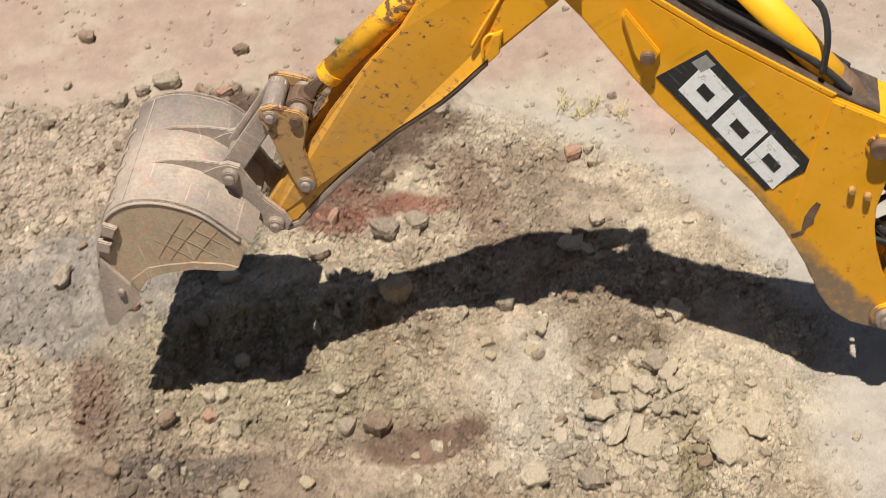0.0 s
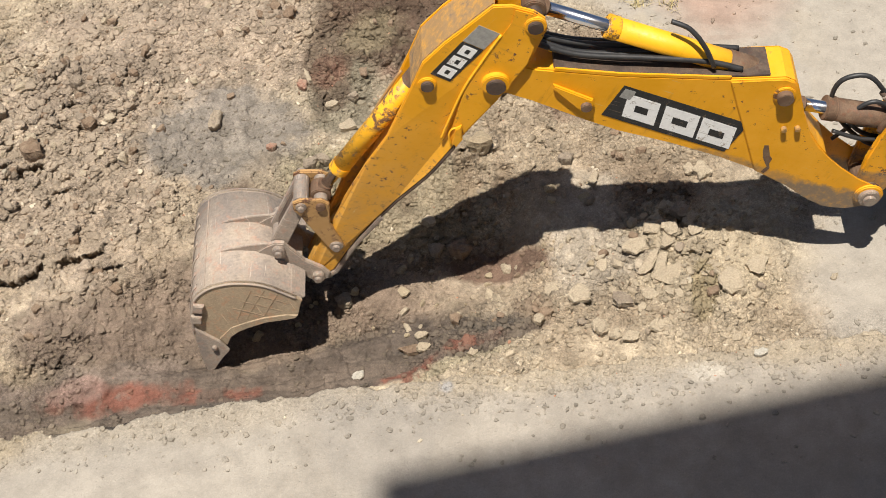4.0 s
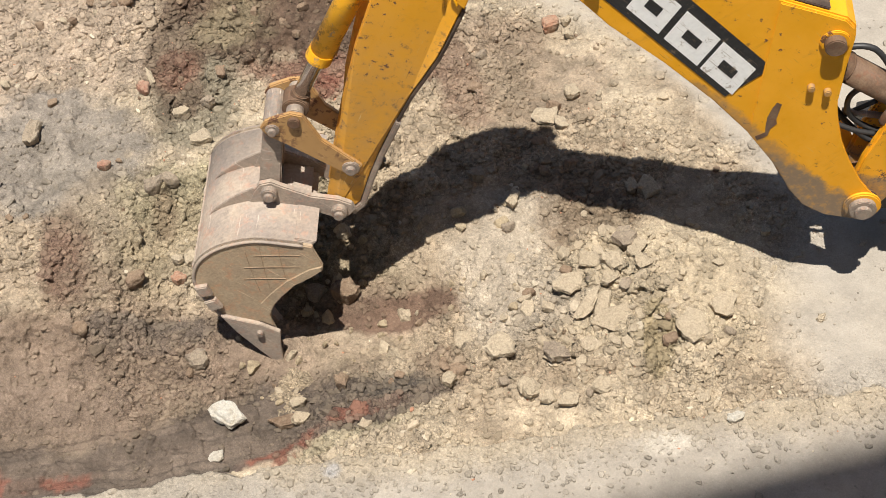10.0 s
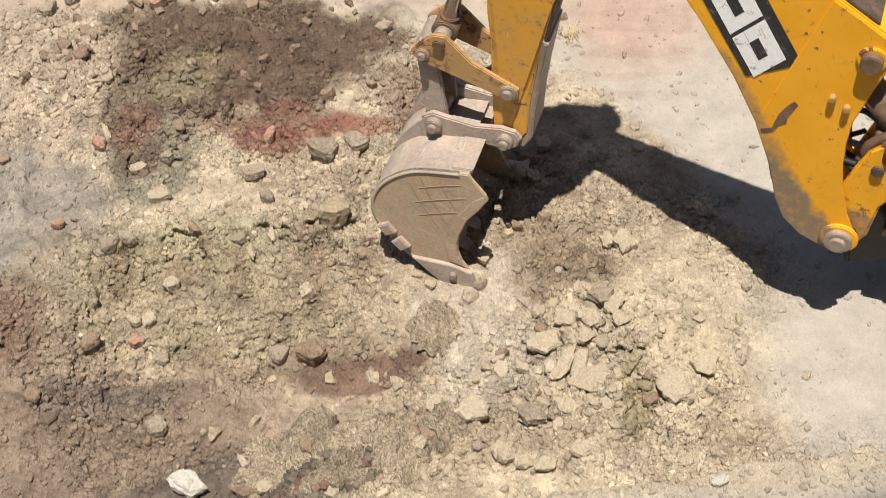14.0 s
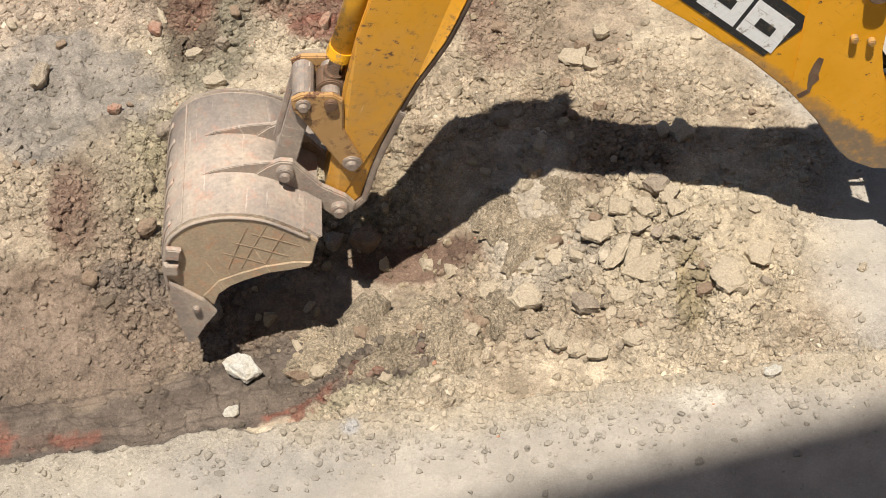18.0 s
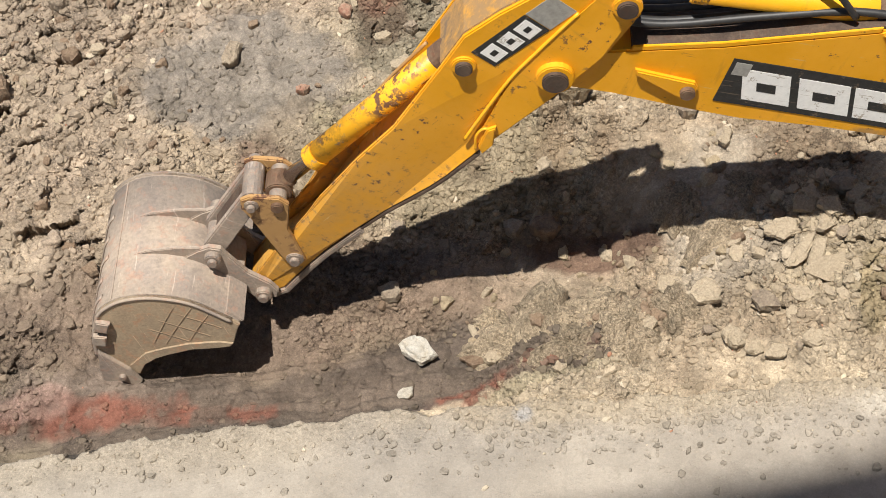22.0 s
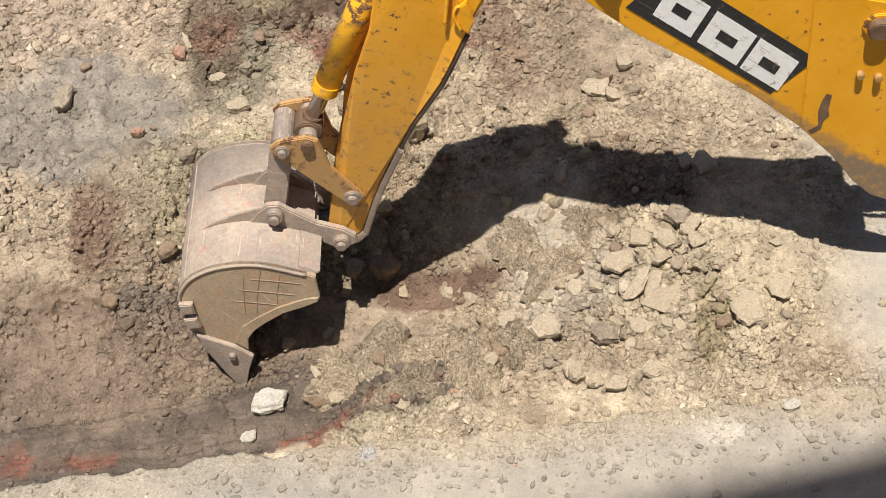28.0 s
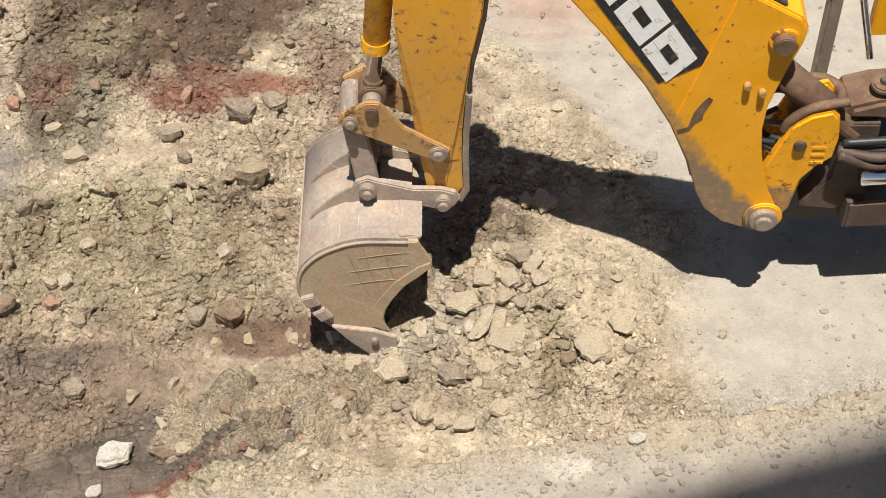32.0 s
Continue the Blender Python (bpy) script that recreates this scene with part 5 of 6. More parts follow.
def dipper_part(arm):
    low = [(-0.49, 0.22), (-0.512, 0.10), (-0.50, 0.025), (-0.44, -0.028), (-0.35, -0.048), (-0.19, -0.084), (0.02, -0.092), (0.13, -0.092), (0.55, -0.080),
           (0.75, -0.083), (0.85, -0.083), (1.0, -0.07), (1.12, -0.058), (1.4, -0.052), (1.55, -0.055), (1.7, -0.062), (1.9, -0.082), (1.98, -0.05), (2.0, 0.0)]
    body_top = [(x, z - 0.085) for x, z in DIP_TOP if 0.25 < x < 1.5]
    body = [(1.97, 0.055), (1.85, 0.08), (1.65, 0.09)] + body_top + [(0.20, 0.20), (0.20, -0.075)] + [(x, z + 0.008) for x, z in low if 0.3 < x]
    dipper = part("dipper", taper(prism(body, -0.121, 0.121, 0.005)), M_DIPPER, arm, "yellow dipper arm, scuffed and muddy at its lower end")
    for y in (0.122, -0.146):
        part("side_plate", taper(prism(DIP_TOP + low, y, y + 0.024, 0.006)), M_DIPPER, dipper)
    over = DIP_TOP[8:]
    part("top_plate", prism(over + [(x, z - 0.014) for x, z in over[::-1]], -0.121, 0.121, 0.003), M_YELLOW, dipper)
    doubler = [(-0.485, 0.20), (-0.40, 0.165), (-0.22, 0.155), (0.02, 0.142), (0.20, 0.09), (0.36, 0.03), (0.50, -0.015), (0.50, -0.07), (0.13, -0.082), (0.02, -0.082), (-0.19, -0.074), (-0.33, -0.033), (-0.42, -0.012), (-0.48, 0.025), (-0.503, 0.10)]
    part("doubler_plate", prism(doubler, 0.1465, 0.1545, 0.004), M_DIPPER, dipper)
    part("weld_rib", tube([(-0.30, 0.152, 0.160), (-0.073, 0.152, 0.140), (0.13, 0.152, 0.115), (0.369, 0.152, 0.056), (0.52, 0.150, 0.014)], 0.008, sides=8), M_RAM_CLEAN, dipper, "", True)
    part("weld_rib", tube([(0.53, 0.154, -0.055), (0.47, 0.156, -0.005), (0.42, 0.156, 0.004), (0.405, 0.156, -0.020), (0.42, 0.156, -0.045)], 0.007, sides=8), M_RAM_CLEAN, dipper, "", True)
    part("stop_block", prism([(0.36, -0.015), (0.40, 0.0), (0.50, -0.042), (0.52, -0.08), (0.45, -0.078)], 0.155, 0.178, 0.005), M_DIPPER, dipper)
    for name, x, z, r, y1 in (("pivot_pin", 0, 0, 0.052, 0.205), ("ram_pin", *T_PIN, 0.04, 0.185), ("cylinder_pin", *L_PIN, 0.034, 0.18)):
        part("boss", rod((x, 0.14, z), (x, y1 - 0.02, z), r * 1.45, bevel=0.005), M_DIPPER, dipper)
        head_pin(name, x, z, -y1, y1, r, dipper, "dark greasy pin head", M_DARK, False)
    bracket = [(1.72, -0.045), (1.52, -0.048), (1.47, 0.0), (1.52, 0.08), (1.60, 0.095), (1.74, 0.04)]
    part("link_bracket", prism(bracket, 0.0855, 0.0885, 0.001), M_DIPPER, dipper)
    part("link_weld", tube([(1.52, 0.087, -0.045), (1.48, 0.087, 0.0), (1.52, 0.087, 0.085), (1.60, 0.087, 0.098), (1.75, 0.087, 0.045)], 0.006, sides=6), M_DIPPER, dipper)
    head_pin("link_pin", *Q_PIN, -0.150, 0.150, 0.040, dipper, "dusty steel pin end", M_PIN, True)
    guard = [(0.55, -0.083), (0.75, -0.086), (0.85, -0.086), (1.0, -0.073), (1.12, -0.061), (1.4, -0.055), (1.55, -0.058), (1.7, -0.065), (1.9, -0.085)]
    part("edge_guard", taper(prism(guard + [(x, z - 0.013) for x, z in guard[::-1]], -0.15, 0.154, 0.003)), M_DARK, dipper, "worn dark lower edge")
    tip_guard = [(1.30, -0.054), (1.55, -0.059), (1.7, -0.066), (1.9, -0.086), (1.975, -0.06)]
    part("edge_guard", taper(prism(tip_guard + [(x + 0.006, z - 0.026) for x, z in tip_guard[::-1]], -0.17, 0.172, 0.006)), M_PIN, dipper, "dusty grey wear bar")
    part("sticker_panel", prism([(0.12, 0.205), (0.12, 0.325), (-0.16, 0.305), (-0.16, 0.178)], 0.1465, 0.1485, 0.0), M_BLACK, dipper, "black sticker panel")
    part("sticker_badge", prism([(-0.165, 0.178), (-0.165, 0.305), (-0.30, 0.292), (-0.30, 0.168)], 0.1465, 0.1485, 0.0), M_SILVER, dipper, "silver sticker square")
    for k in range(3):
        x = 0.10 - 0.088 * k
        dz = 0.006 * k
        part("sticker_mark", prism([(x, 0.215 - dz), (x, 0.298 - dz), (x - 0.07, 0.298 - dz), (x - 0.07, 0.215 - dz)], 0.1486, 0.1498, 0.0), M_WHITE, dipper, "white sticker block")
        part("sticker_slot", prism([(x - 0.02, 0.244 - dz), (x - 0.02, 0.268 - dz), (x - 0.05, 0.268 - dz), (x - 0.05, 0.244 - dz)], 0.1499, 0.1506, 0.0), M_BLACK, dipper)
    part("grease_pipe", tube([(0.35, -0.05, 0.36), (0.62, -0.07, 0.33), (0.95, -0.07, 0.29), (1.18, -0.06, 0.27)], 0.008), M_LINK, dipper, "thin tan pipe", True)
    return dipper


def spline(points, rounds=5):
    out = []
    for i in range(len(points) - 1):
        a, b, c, e = (Vector(points[max(0, min(len(points) - 1, j))]) for j in (i - 1, i, i + 1, i + 2))
        for j in range(rounds):
            t = j / rounds
            q = 0.5 * (2 * b + (c - a) * t + (2 * a - 5 * b + 4 * c - e) * t * t + (3 * b - a - 3 * c + e) * t ** 3)
            out.append((q.x, q.y))
    return out + [points[-1]]


def band(curve, thick, y0, y1, bm=None, bevel=0.004):
    """A bent sheet along a curve in the x-z plane."""
    inner = []
    for i, (x, z) in enumerate(curve):
        a, b = Vector(curve[max(i - 1, 0)]), Vector(curve[min(i + 1, len(curve) - 1)])
        n = (b - a).normalized()
        inner.append((x + n.y * thick, z - n.x * thick))
    bm = bm or bmesh.new()
    rings = [[bm.verts.new((x, y, z)) for y, (x, z) in ((y0, o), (y1, o), (y1, i), (y0, i))] for o, i in zip(curve, inner)]
    faces = []
    for a, b in zip(rings, rings[1:]):
        for k in range(4):
            faces.append(bm.faces.new((a[k], a[(k + 1) % 4], b[(k + 1) % 4], b[k])))
    faces += [bm.faces.new(rings[0]), bm.faces.new(rings[-1][::-1])]
    bmesh.ops.recalc_face_normals(bm, faces=faces)
    return bm


def bucket_part(arm):
    back = spline([(0.066, 0.085), (0.11, 0.16), (0.21, 0.30), (0.32, 0.372), (0.42, 0.402), (0.53, 0.398), (0.635, 0.345), (0.70, 0.26), (0.755, 0.15), (0.80, 0.0), (0.825, -0.10)])
    half = 0.335
    bucket = part("bucket", band(back, 0.02, -half, half), M_BUCKET, arm, "dusty worn steel digging bucket", True)
    side = back[:-3] + [(0.80, -0.10), (0.75, -0.15), (0.68, -0.18), (0.64, -0.12), (0.59, -0.08), (0.53, -0.055), (0.46, -0.042), (0.34, -0.032), (0.24, -0.05), (0.165, -0.055), (0.14, -0.035), (0.085, 0.06)]
    rim = back[3:-6]
    for s_ in (1, -1):
        def flat(y0, y1):
            return sorted((s_ * y0, s_ * y1))
        part("side_wall", prism(side, *flat(half + 0.0005, half + 0.0225), 0.004), M_INNER, bucket, "dusty side wall with weld beads")
        part("rim_bar", band(rim, 0.016, *flat(half + 0.0005, half + 0.027)), M_BUCKET, bucket, "", True)
        edge = [(0.655, -0.15), (0.60, -0.083), (0.53, -0.05), (0.46, -0.037), (0.34, -0.027), (0.24, -0.045), (0.165, -0.05), (0.14, -0.03), (0.20, 0.0), (0.34, 0.022), (0.46, 0.018), (0.56, 0.005), (0.67, -0.07)]
        part("edge_bar", prism(edge, *flat(half + 0.023, half + 0.031), 0.003), M_INNER, bucket)
        y = s_ * (half + 0.0235)
        for x0, z0, x1, z1 in ((0.17, 0.20, 0.33, 0.03), (0.22, 0.27, 0.44, 0.04), (0.30, 0.29, 0.49, 0.06), (0.15, 0.09, 0.30, 0.24), (0.22, 0.04, 0.40, 0.22), (0.33, 0.03, 0.47, 0.17)):
            part("weld_bead", tube([(x0, y, z0), ((x0 + x1) / 2, y + s_ * 0.001, (z0 + z1) / 2 + 0.006), (x1, y, z1)], 0.0016, sides=6, rounds=4), M_WELD, bucket)
        for x, z, turn in ((0.668, 0.275, -58), (0.722, 0.178, -66)):
            c, n = math.cos(radians(turn)), math.sin(radians(turn))
            quad = [(x + u * c - v * n, z + u * n + v * c) for u, v in ((-0.034, 0.012), (0.034, 0.012), (0.034, -0.05), (-0.034, -0.05))]
            part("wear_block", prism(quad, *flat(half + 0.023, half + 0.052), 0.005), M_BUCKET, bucket)
        cutter = [(0.755, 0.09), (0.805, -0.04), (0.85, -0.22), (0.875, -0.355), (0.835, -0.345), (0.74, -0.255), (0.66, -0.19), (0.675, -0.09), (0.715, 0.0)]
        part("side_cutter", prism(cutter, *flat(half + 0.023, half + 0.046), 0.003), M_BUCKET, bucket, "worn side cutter")
        head_pin("cutter_bolt", 0.725, -0.12, *flat(half + 0.04, half + 0.066), 0.018, bucket, "", M_PIN, False)
    part("lip", prism([(0.795, 0.01), (0.80, -0.10), (0.775, -0.105), (0.77, 0.01)], -half, half, 0.003), M_BUCKET, bucket)
    for k in range(5):
        y = -0.28 + 0.14 * k
        bm = bmesh.new()
        tip, rt = 0.020, 0.036
        pts = [(0.825, -0.02, rt), (0.775, -0.04, rt), (0.765, -0.13, rt), (0.84, -0.12, rt), (0.885, -0.345, tip), (0.862, -0.35, tip)]
        left = [bm.verts.new((x, y - h, z)) for x, z, h in pts]
        right = [bm.verts.new((x, y + h, z)) for x, z, h in pts]
        for ring in ((0, 1, 2, 3), (3, 2, 5, 4)):
            bm.faces.new([left[i] for i in ring]), bm.faces.new([right[i] for i in ring[::-1]])
        for i, j in ((0, 1), (1, 2), (2, 5), (5, 4), (4, 3), (3, 0)):
            bm.faces.new((left[i], left[j], right[j], right[i]))
        bmesh.ops.recalc_face_normals(bm, faces=bm.faces[:])
        part("tooth", bm, M_BUCKET, bucket, "worn steel tooth")
    for k, y in enumerate((-0.28, -0.17, -0.055, 0.06, 0.175, 0.28)):
        cut = [(x, z) for x, z in back[30 - k % 2:43 + k % 3]]
        part("wear_strip", band(cut, -0.007, y - 0.012, y + 0.012), M_BUCKET, bucket, "", True)
    part("back_seam", tube([(back[26][0] + 0.002, y, back[26][1] + 0.002) for y in (-0.33, -0.15, 0.0, 0.18, 0.33)], 0.004, sides=6), M_BUCKET, bucket)
    ear = [(-0.065, -0.02), (-0.045, -0.058), (0.01, -0.064), (0.06, -0.03), (0.09, 0.06), (0.13, 0.15), (0.22, 0.29), (0.25, 0.335), (0.18, 0.362), (0.12, 0.372), (0.072, 0.345), (0.06, 0.29), (0.02, 0.15), (-0.048, 0.045)]
    for y in (0.092, -0.124):
        part("ear", prism(ear, y, y + 0.032, 0.006), M_BUCKET, bucket, "welded hinge ear")
        part("gusset", prism([(0.14, 0.358), (0.22, 0.30), (0.32, 0.372), (0.42, 0.404), (0.47, 0.404), (0.40, 0.416), (0.27, 0.402), (0.17, 0.376)], y + 0.008, y + 0.024, 0.003), M_BUCKET, bucket)
    part("ear_bridge", prism([(0.05, 0.13), (0.08, 0.12), (0.15, 0.235), (0.12, 0.25)], -0.091, 0.091, 0.004), M_BUCKET, bucket)
    for y0, y1 in ((0.125, 0.33), (-0.33, -0.125)):
        part("top_strip", prism([(0.052, 0.075), (0.085, 0.068), (0.128, 0.145), (0.098, 0.162)], y0, y1, 0.004), M_BUCKET, bucket)
    head_pin("hinge_pin", 0, 0, -0.175, 0.175, 0.038, bucket, "dusty pin end with a bolt", M_PIN, True)
    head_pin("link_pin", *N_PIN, -0.175, 0.175, 0.038, bucket, "dusty pin end with a bolt", M_PIN, True)
    return bucket


def links(arm):
    """The tipping link (from the dipper) and the bucket link; both lie along +x from their pins."""
    shape = [(-0.05, -0.01), (-0.03, -0.045), (0.02, -0.05), (0.33, -0.048), (0.40, -0.055), (0.455, -0.03), (0.46, 0.02), (0.44, 0.06), (0.40, 0.13), (0.35, 0.15), (0.30, 0.125), (0.20, 0.07), (0.02, 0.046), (-0.035, 0.036)]
    tip = part("tipping_link", prism(shape, 0.094, 0.120, 0.005), M_LINK, arm, "pair of scuffed yellow-brown link plates")
    part("link_plate", prism(shape, -0.120, -0.094, 0.005), M_LINK, tip)
    cx, cz = 0.375 * math.cos(radians(15.5)), 0.375 * math.sin(radians(15.5))
    part("cross_tube", rod((0.41, -0.0935, 0), (0.41, 0.0935, 0), 0.046, bevel=0.004), M_PIN, tip, "dusty cross tube", False)
    part("cross_tube", rod((cx, -0.0935, cz), (cx, 0.0935, cz), 0.040, bevel=0.004), M_PIN, tip, "dusty cross tube", False)
    head_pin("pin_end", 0.41, 0, -0.150, 0.150, 0.032, tip, "", M_PIN, True)
    head_pin("pin_end", cx, cz, -0.140, 0.140, 0.028, tip, "", M_RUST, False)
    bar = [(-0.045, -0.03), (0.0, -0.05), (0.41, -0.045), (0.455, -0.02), (0.455, 0.02), (0.41, 0.045), (0.0, 0.05), (-0.045, 0.03)]
    low = part("bucket_link", prism(bar, 0.052, 0.088, 0.006), M_BUCKET, arm, "grey steel bucket link bars")
    part("link_bar", prism(bar, -0.088, -0.052, 0.006), M_BUCKET, low)
    part("link_web", box(0.08, -0.0515, -0.03, 0.33, 0.0515, 0.0, 0.004), M_DARK, low)
    return tip, low


def ram(arm, name, length, radius, rod_radius, reach, label):
    """A hydraulic ram: the barrel lies along +x from its base pin, the rod back along -x from its eye."""
    bm = rod((0.07, 0, 0), (length, 0, 0), radius, sides=28, bevel=0.006)
    barrel = part(name + "_barrel", bm, M_RAM, arm, label, True)
    part("base_eye", rod((0, -0.05, 0), (0, 0.05, 0), radius * 1.15, bevel=0.005), M_RUST, barrel, "rusty ram eye")
    part("base_neck", rod((0.02, 0, 0), (0.16, 0, 0), radius * 1.04, bevel=0.004), M_RUST, barrel)
    part("gland", rod((length - 0.045, 0, 0), (length + 0.018, 0, 0), radius * 1.07, sides=28, bevel=0.004), M_RAM, barrel)
    part("feed_pipe", tube([(0.16, -radius - 0.008, 0.01), (length * 0.5, -radius - 0.010, 0.012), (length - 0.05, -radius - 0.008, 0.01)], 0.008), M_RAM, barrel, "", True)
    bar = part(name + "_rod", rod((-0.06, 0, 0), (-reach, 0, 0), rod_radius, sides=24), M_CHROME, arm, "bright chrome ram rod", True)
    part("rod_eye", rod((0, -0.05, 0), (0, 0.05, 0), rod_radius * 1.75, bevel=0.005), M_RUST, bar, "rusty rod eye")
    part("rod_neck", rod((-0.03, 0, 0), (-0.075, 0, 0), rod_radius * 1.25, bevel=0.004), M_RUST, bar)
    return barrel, bar


def swing_post(arm):
    """The casting that carries the boom and turns on the carriage. Its own space: out from the slew axis, up from the ground."""
    shape = [(0.455, 0.66), (0.44, 0.60), (0.38, 0.555), (0.30, 0.56), (0.262, 0.635), (0.25, 0.72), (0.234, 0.824), (0.185, 0.90), (0.125, 0.96), (0.115, 1.08), (0.13, 1.20), (0.16, 1.24), (0.25, 1.215), (0.325, 1.15), (0.37, 1.02), (0.41, 0.90), (0.435, 0.76)]
    post = part("swing_post", prism(shape, 0.062, 0.105, 0.012), M_YELLOW, arm, "yellow swing post casting")
    part("post_cheek", prism(shape, -0.105, -0.062, 0.012), M_YELLOW, post)
    # the core's dark colour stands in for shade inside the post
    part("post_core", prism([(0.20, 0.60), (0.10, 0.80), (0.09, 1.12), (-0.06, 1.12), (-0.08, 0.66), (0.05, 0.58)], -0.061, 0.061, 0.008), M_DARK, post, "core of the casting, dark for the shade between its cheeks")
    head_pin("bolt", 0.275, 1.05, 0.105, 0.125, 0.028, post, "", M_DARK, False)
    part("foot_sleeve", rod((0.3775, -0.115, 0.626), (0.3775, 0.115, 0.626), 0.075, bevel=0.005), M_RUST, post)
    for k in range(3):
        part("cast_mark", box(0.16, 0.1055, 0.93 + 0.045 * k, 0.22, 0.110, 0.950 + 0.045 * k, 0.002), M_YELLOW, post)
    part("hose_fitting", rod((0.345, 0.0, 1.335), (0.235, 0.0, 1.19), 0.018, sides=12), M_DARK, post, "dark hose fitting", True)
    part("hose_fitting", rod((0.33, 0.008, 1.32), (0.28, 0.008, 1.25), 0.023, sides=6), M_PIN, post, "steel hose nut", False)
    part("hose", tube([(0.29, 0.0, 1.26), (0.42, -0.01, 1.46), (0.57, -0.02, 1.44), (0.61, -0.03, 1.26), (0.52, -0.03, 1.06), (0.40, -0.02, 0.92), (0.28, 0.0, 0.86)], 0.014), M_HOSE, post, "black hydraulic hose", True)
    part("hose", tube([(0.24, 0.03, 1.18), (0.38, 0.03, 1.30), (0.49, 0.02, 1.22), (0.48, 0.0, 1.08), (0.38, -0.01, 0.98), (0.26, 0.0, 0.96)], 0.013), M_HOSE, post, "black hydraulic hose", True)
    # two crossing hoses, added to break up the light falling through the gap
    part("hose", tube([(0.34, 0.03, 0.98), (0.46, 0.04, 1.02), (0.60, 0.03, 1.09)], 0.012), M_HOSE, post, "black hydraulic hose", True)
    part("hose", tube([(0.36, -0.04, 1.12), (0.47, -0.05, 1.03), (0.58, -0.04, 0.94)], 0.012), M_HOSE, post, "black hydraulic hose", True)
    part("cross_pin", rod((0.50, -0.05, 1.045), (0.31, -0.02, 1.04), 0.016, sides=12), M_PIN, post, "grey steel rod", True)
    part("post_rim", tube([(0.345, 0.07, 1.10), (0.325, 0.075, 1.165), (0.25, 0.075, 1.235), (0.16, 0.075, 1.262), (0.10, 0.07, 1.27)], 0.022, sides=8), M_RUST, post, "brown cast rim", True)
    return post


def carriage(arm):
    """What stays with the machine's rear: the slew carriage and its frame."""
    body = part("carriage", prism([(0.10, 1.15), (0.08, 1.205), (-0.04, 1.235), (-0.75, 1.235), (-0.75, 1.12), (-0.10, 1.13)], -0.17, 0.05, 0.02), M_RUST, arm, "brown worn slew carriage casting")
    body.matrix_local = pose(0, 0, 0, 0, 0, 180)
    ring = bmesh.new()
    turns = 32
    loops = [[ring.verts.new((0.193 + r * math.cos(2 * math.pi * k / turns), -0.063 + r * math.sin(2 * math.pi * k / turns), z)) for k in range(turns)] for r, z in ((0.118, 1.10), (0.118, 1.205), (0.108, 1.215), (0.086, 1.215), (0.078, 1.205), (0.078, 1.10))]
    for a, b in zip(loops, loops[1:] + loops[:1]):
        for k in range(turns):
            ring.faces.new((a[k], a[(k + 1) % turns], b[(k + 1) % turns], b[k]))
    bmesh.ops.recalc_face_normals(ring, faces=ring.faces[:])
    part("carriage_ring", ring, M_RUST, body, "cast eye of the carriage", True)
    part("king_pin", rod((0.185, -0.055, 0.95), (0.185, -0.055, 1.13), 0.058, bevel=0.006), M_DARK, body)
    for x, y in ((-0.06, -0.02), (-0.20, 0.02), (-0.20, -0.14)):
        part("cap", rod((x, y, 1.255), (x, y, 1.285), 0.055, bevel=0.008), M_RUST, body)
        part("bolt", rod((x, y, 1.28), (x, y, 1.31), 0.022, sides=6, bevel=0.003), M_DARK, body)
    for k in range(2):
        part("valve_pipe", tube([(0.12, 0.10 + 0.03 * k, 1.02), (-0.05, 0.14, 1.0 - 0.05 * k), (-0.22, 0.13, 1.03 - 0.04 * k), (-0.6, 0.12, 1.0)], 0.022), M_DARK, body, "oily dark pipe", True)
    part("lower_frame", prism([(0.02, 0.52), (0.02, 0.68), (-0.75, 0.70), (-0.75, 0.50)], -0.35, 0.12, 0.012), M_DARK, body, "oily dark lower frame")
    # added block, painted black so that the gap beside the boom reads as shaded
    part("rear_frame", prism([(0.30, 0.30), (0.32, 0.70), (0.10, 0.74), (-0.75, 0.74), (-0.75, 0.30)], -0.46, -0.12, 0.012), M_SHADE_BLACK, body, "rear frame block, black for the shade in the gap behind the post")
    part("stabiliser_leg", box(-0.72, -0.42, 0.03, -0.60, -0.30, 0.32, 0.006), M_YELLOW, body)
    part("stabiliser_foot", box(-0.82, -0.52, -0.02, -0.50, -0.20, 0.03, 0.006), M_DARK, body)
    part("slew_cylinder", rod((0.0, 0.12, 0.865), (-0.40, 0.12, 0.865), 0.042, bevel=0.004), M_CHROME, body, "bright slew ram rod", True)
    part("slew_barrel", rod((-0.22, 0.12, 0.865), (-0.75, 0.12, 0.865), 0.062, bevel=0.004), M_RUST, body, "", True)
    for k, z in enumerate((0.93, 1.0, 1.06)):
        part("hose", tube([(0.10, 0.06 + 0.02 * k, z), (-0.15, 0.12, z + 0.02), (-0.40, 0.10, z - 0.03), (-0.75, 0.05, z)], 0.017), M_HOSE, body, "black hydraulic hose", True)
    part("upright_plate", box(-0.15, -0.40, 1.24, -0.08, -0.34, 1.85, 0.006), M_YELLOW, body)
    part("upright_bracket", box(0.045, -0.46, 0.80, 0.105, -0.40, 1.80, 0.008), M_PIN, body, "grey dusty bracket")
    part("bracket_boss", rod((0.10, -0.40, 1.52), (0.10, -0.385, 1.52), 0.045, bevel=0.004), M_PIN, body)
    part("upright_bar", rod((-0.05, -0.21, 1.24), (0.02, -0.40, 1.62), 0.016), M_CHROME, body)
    return body


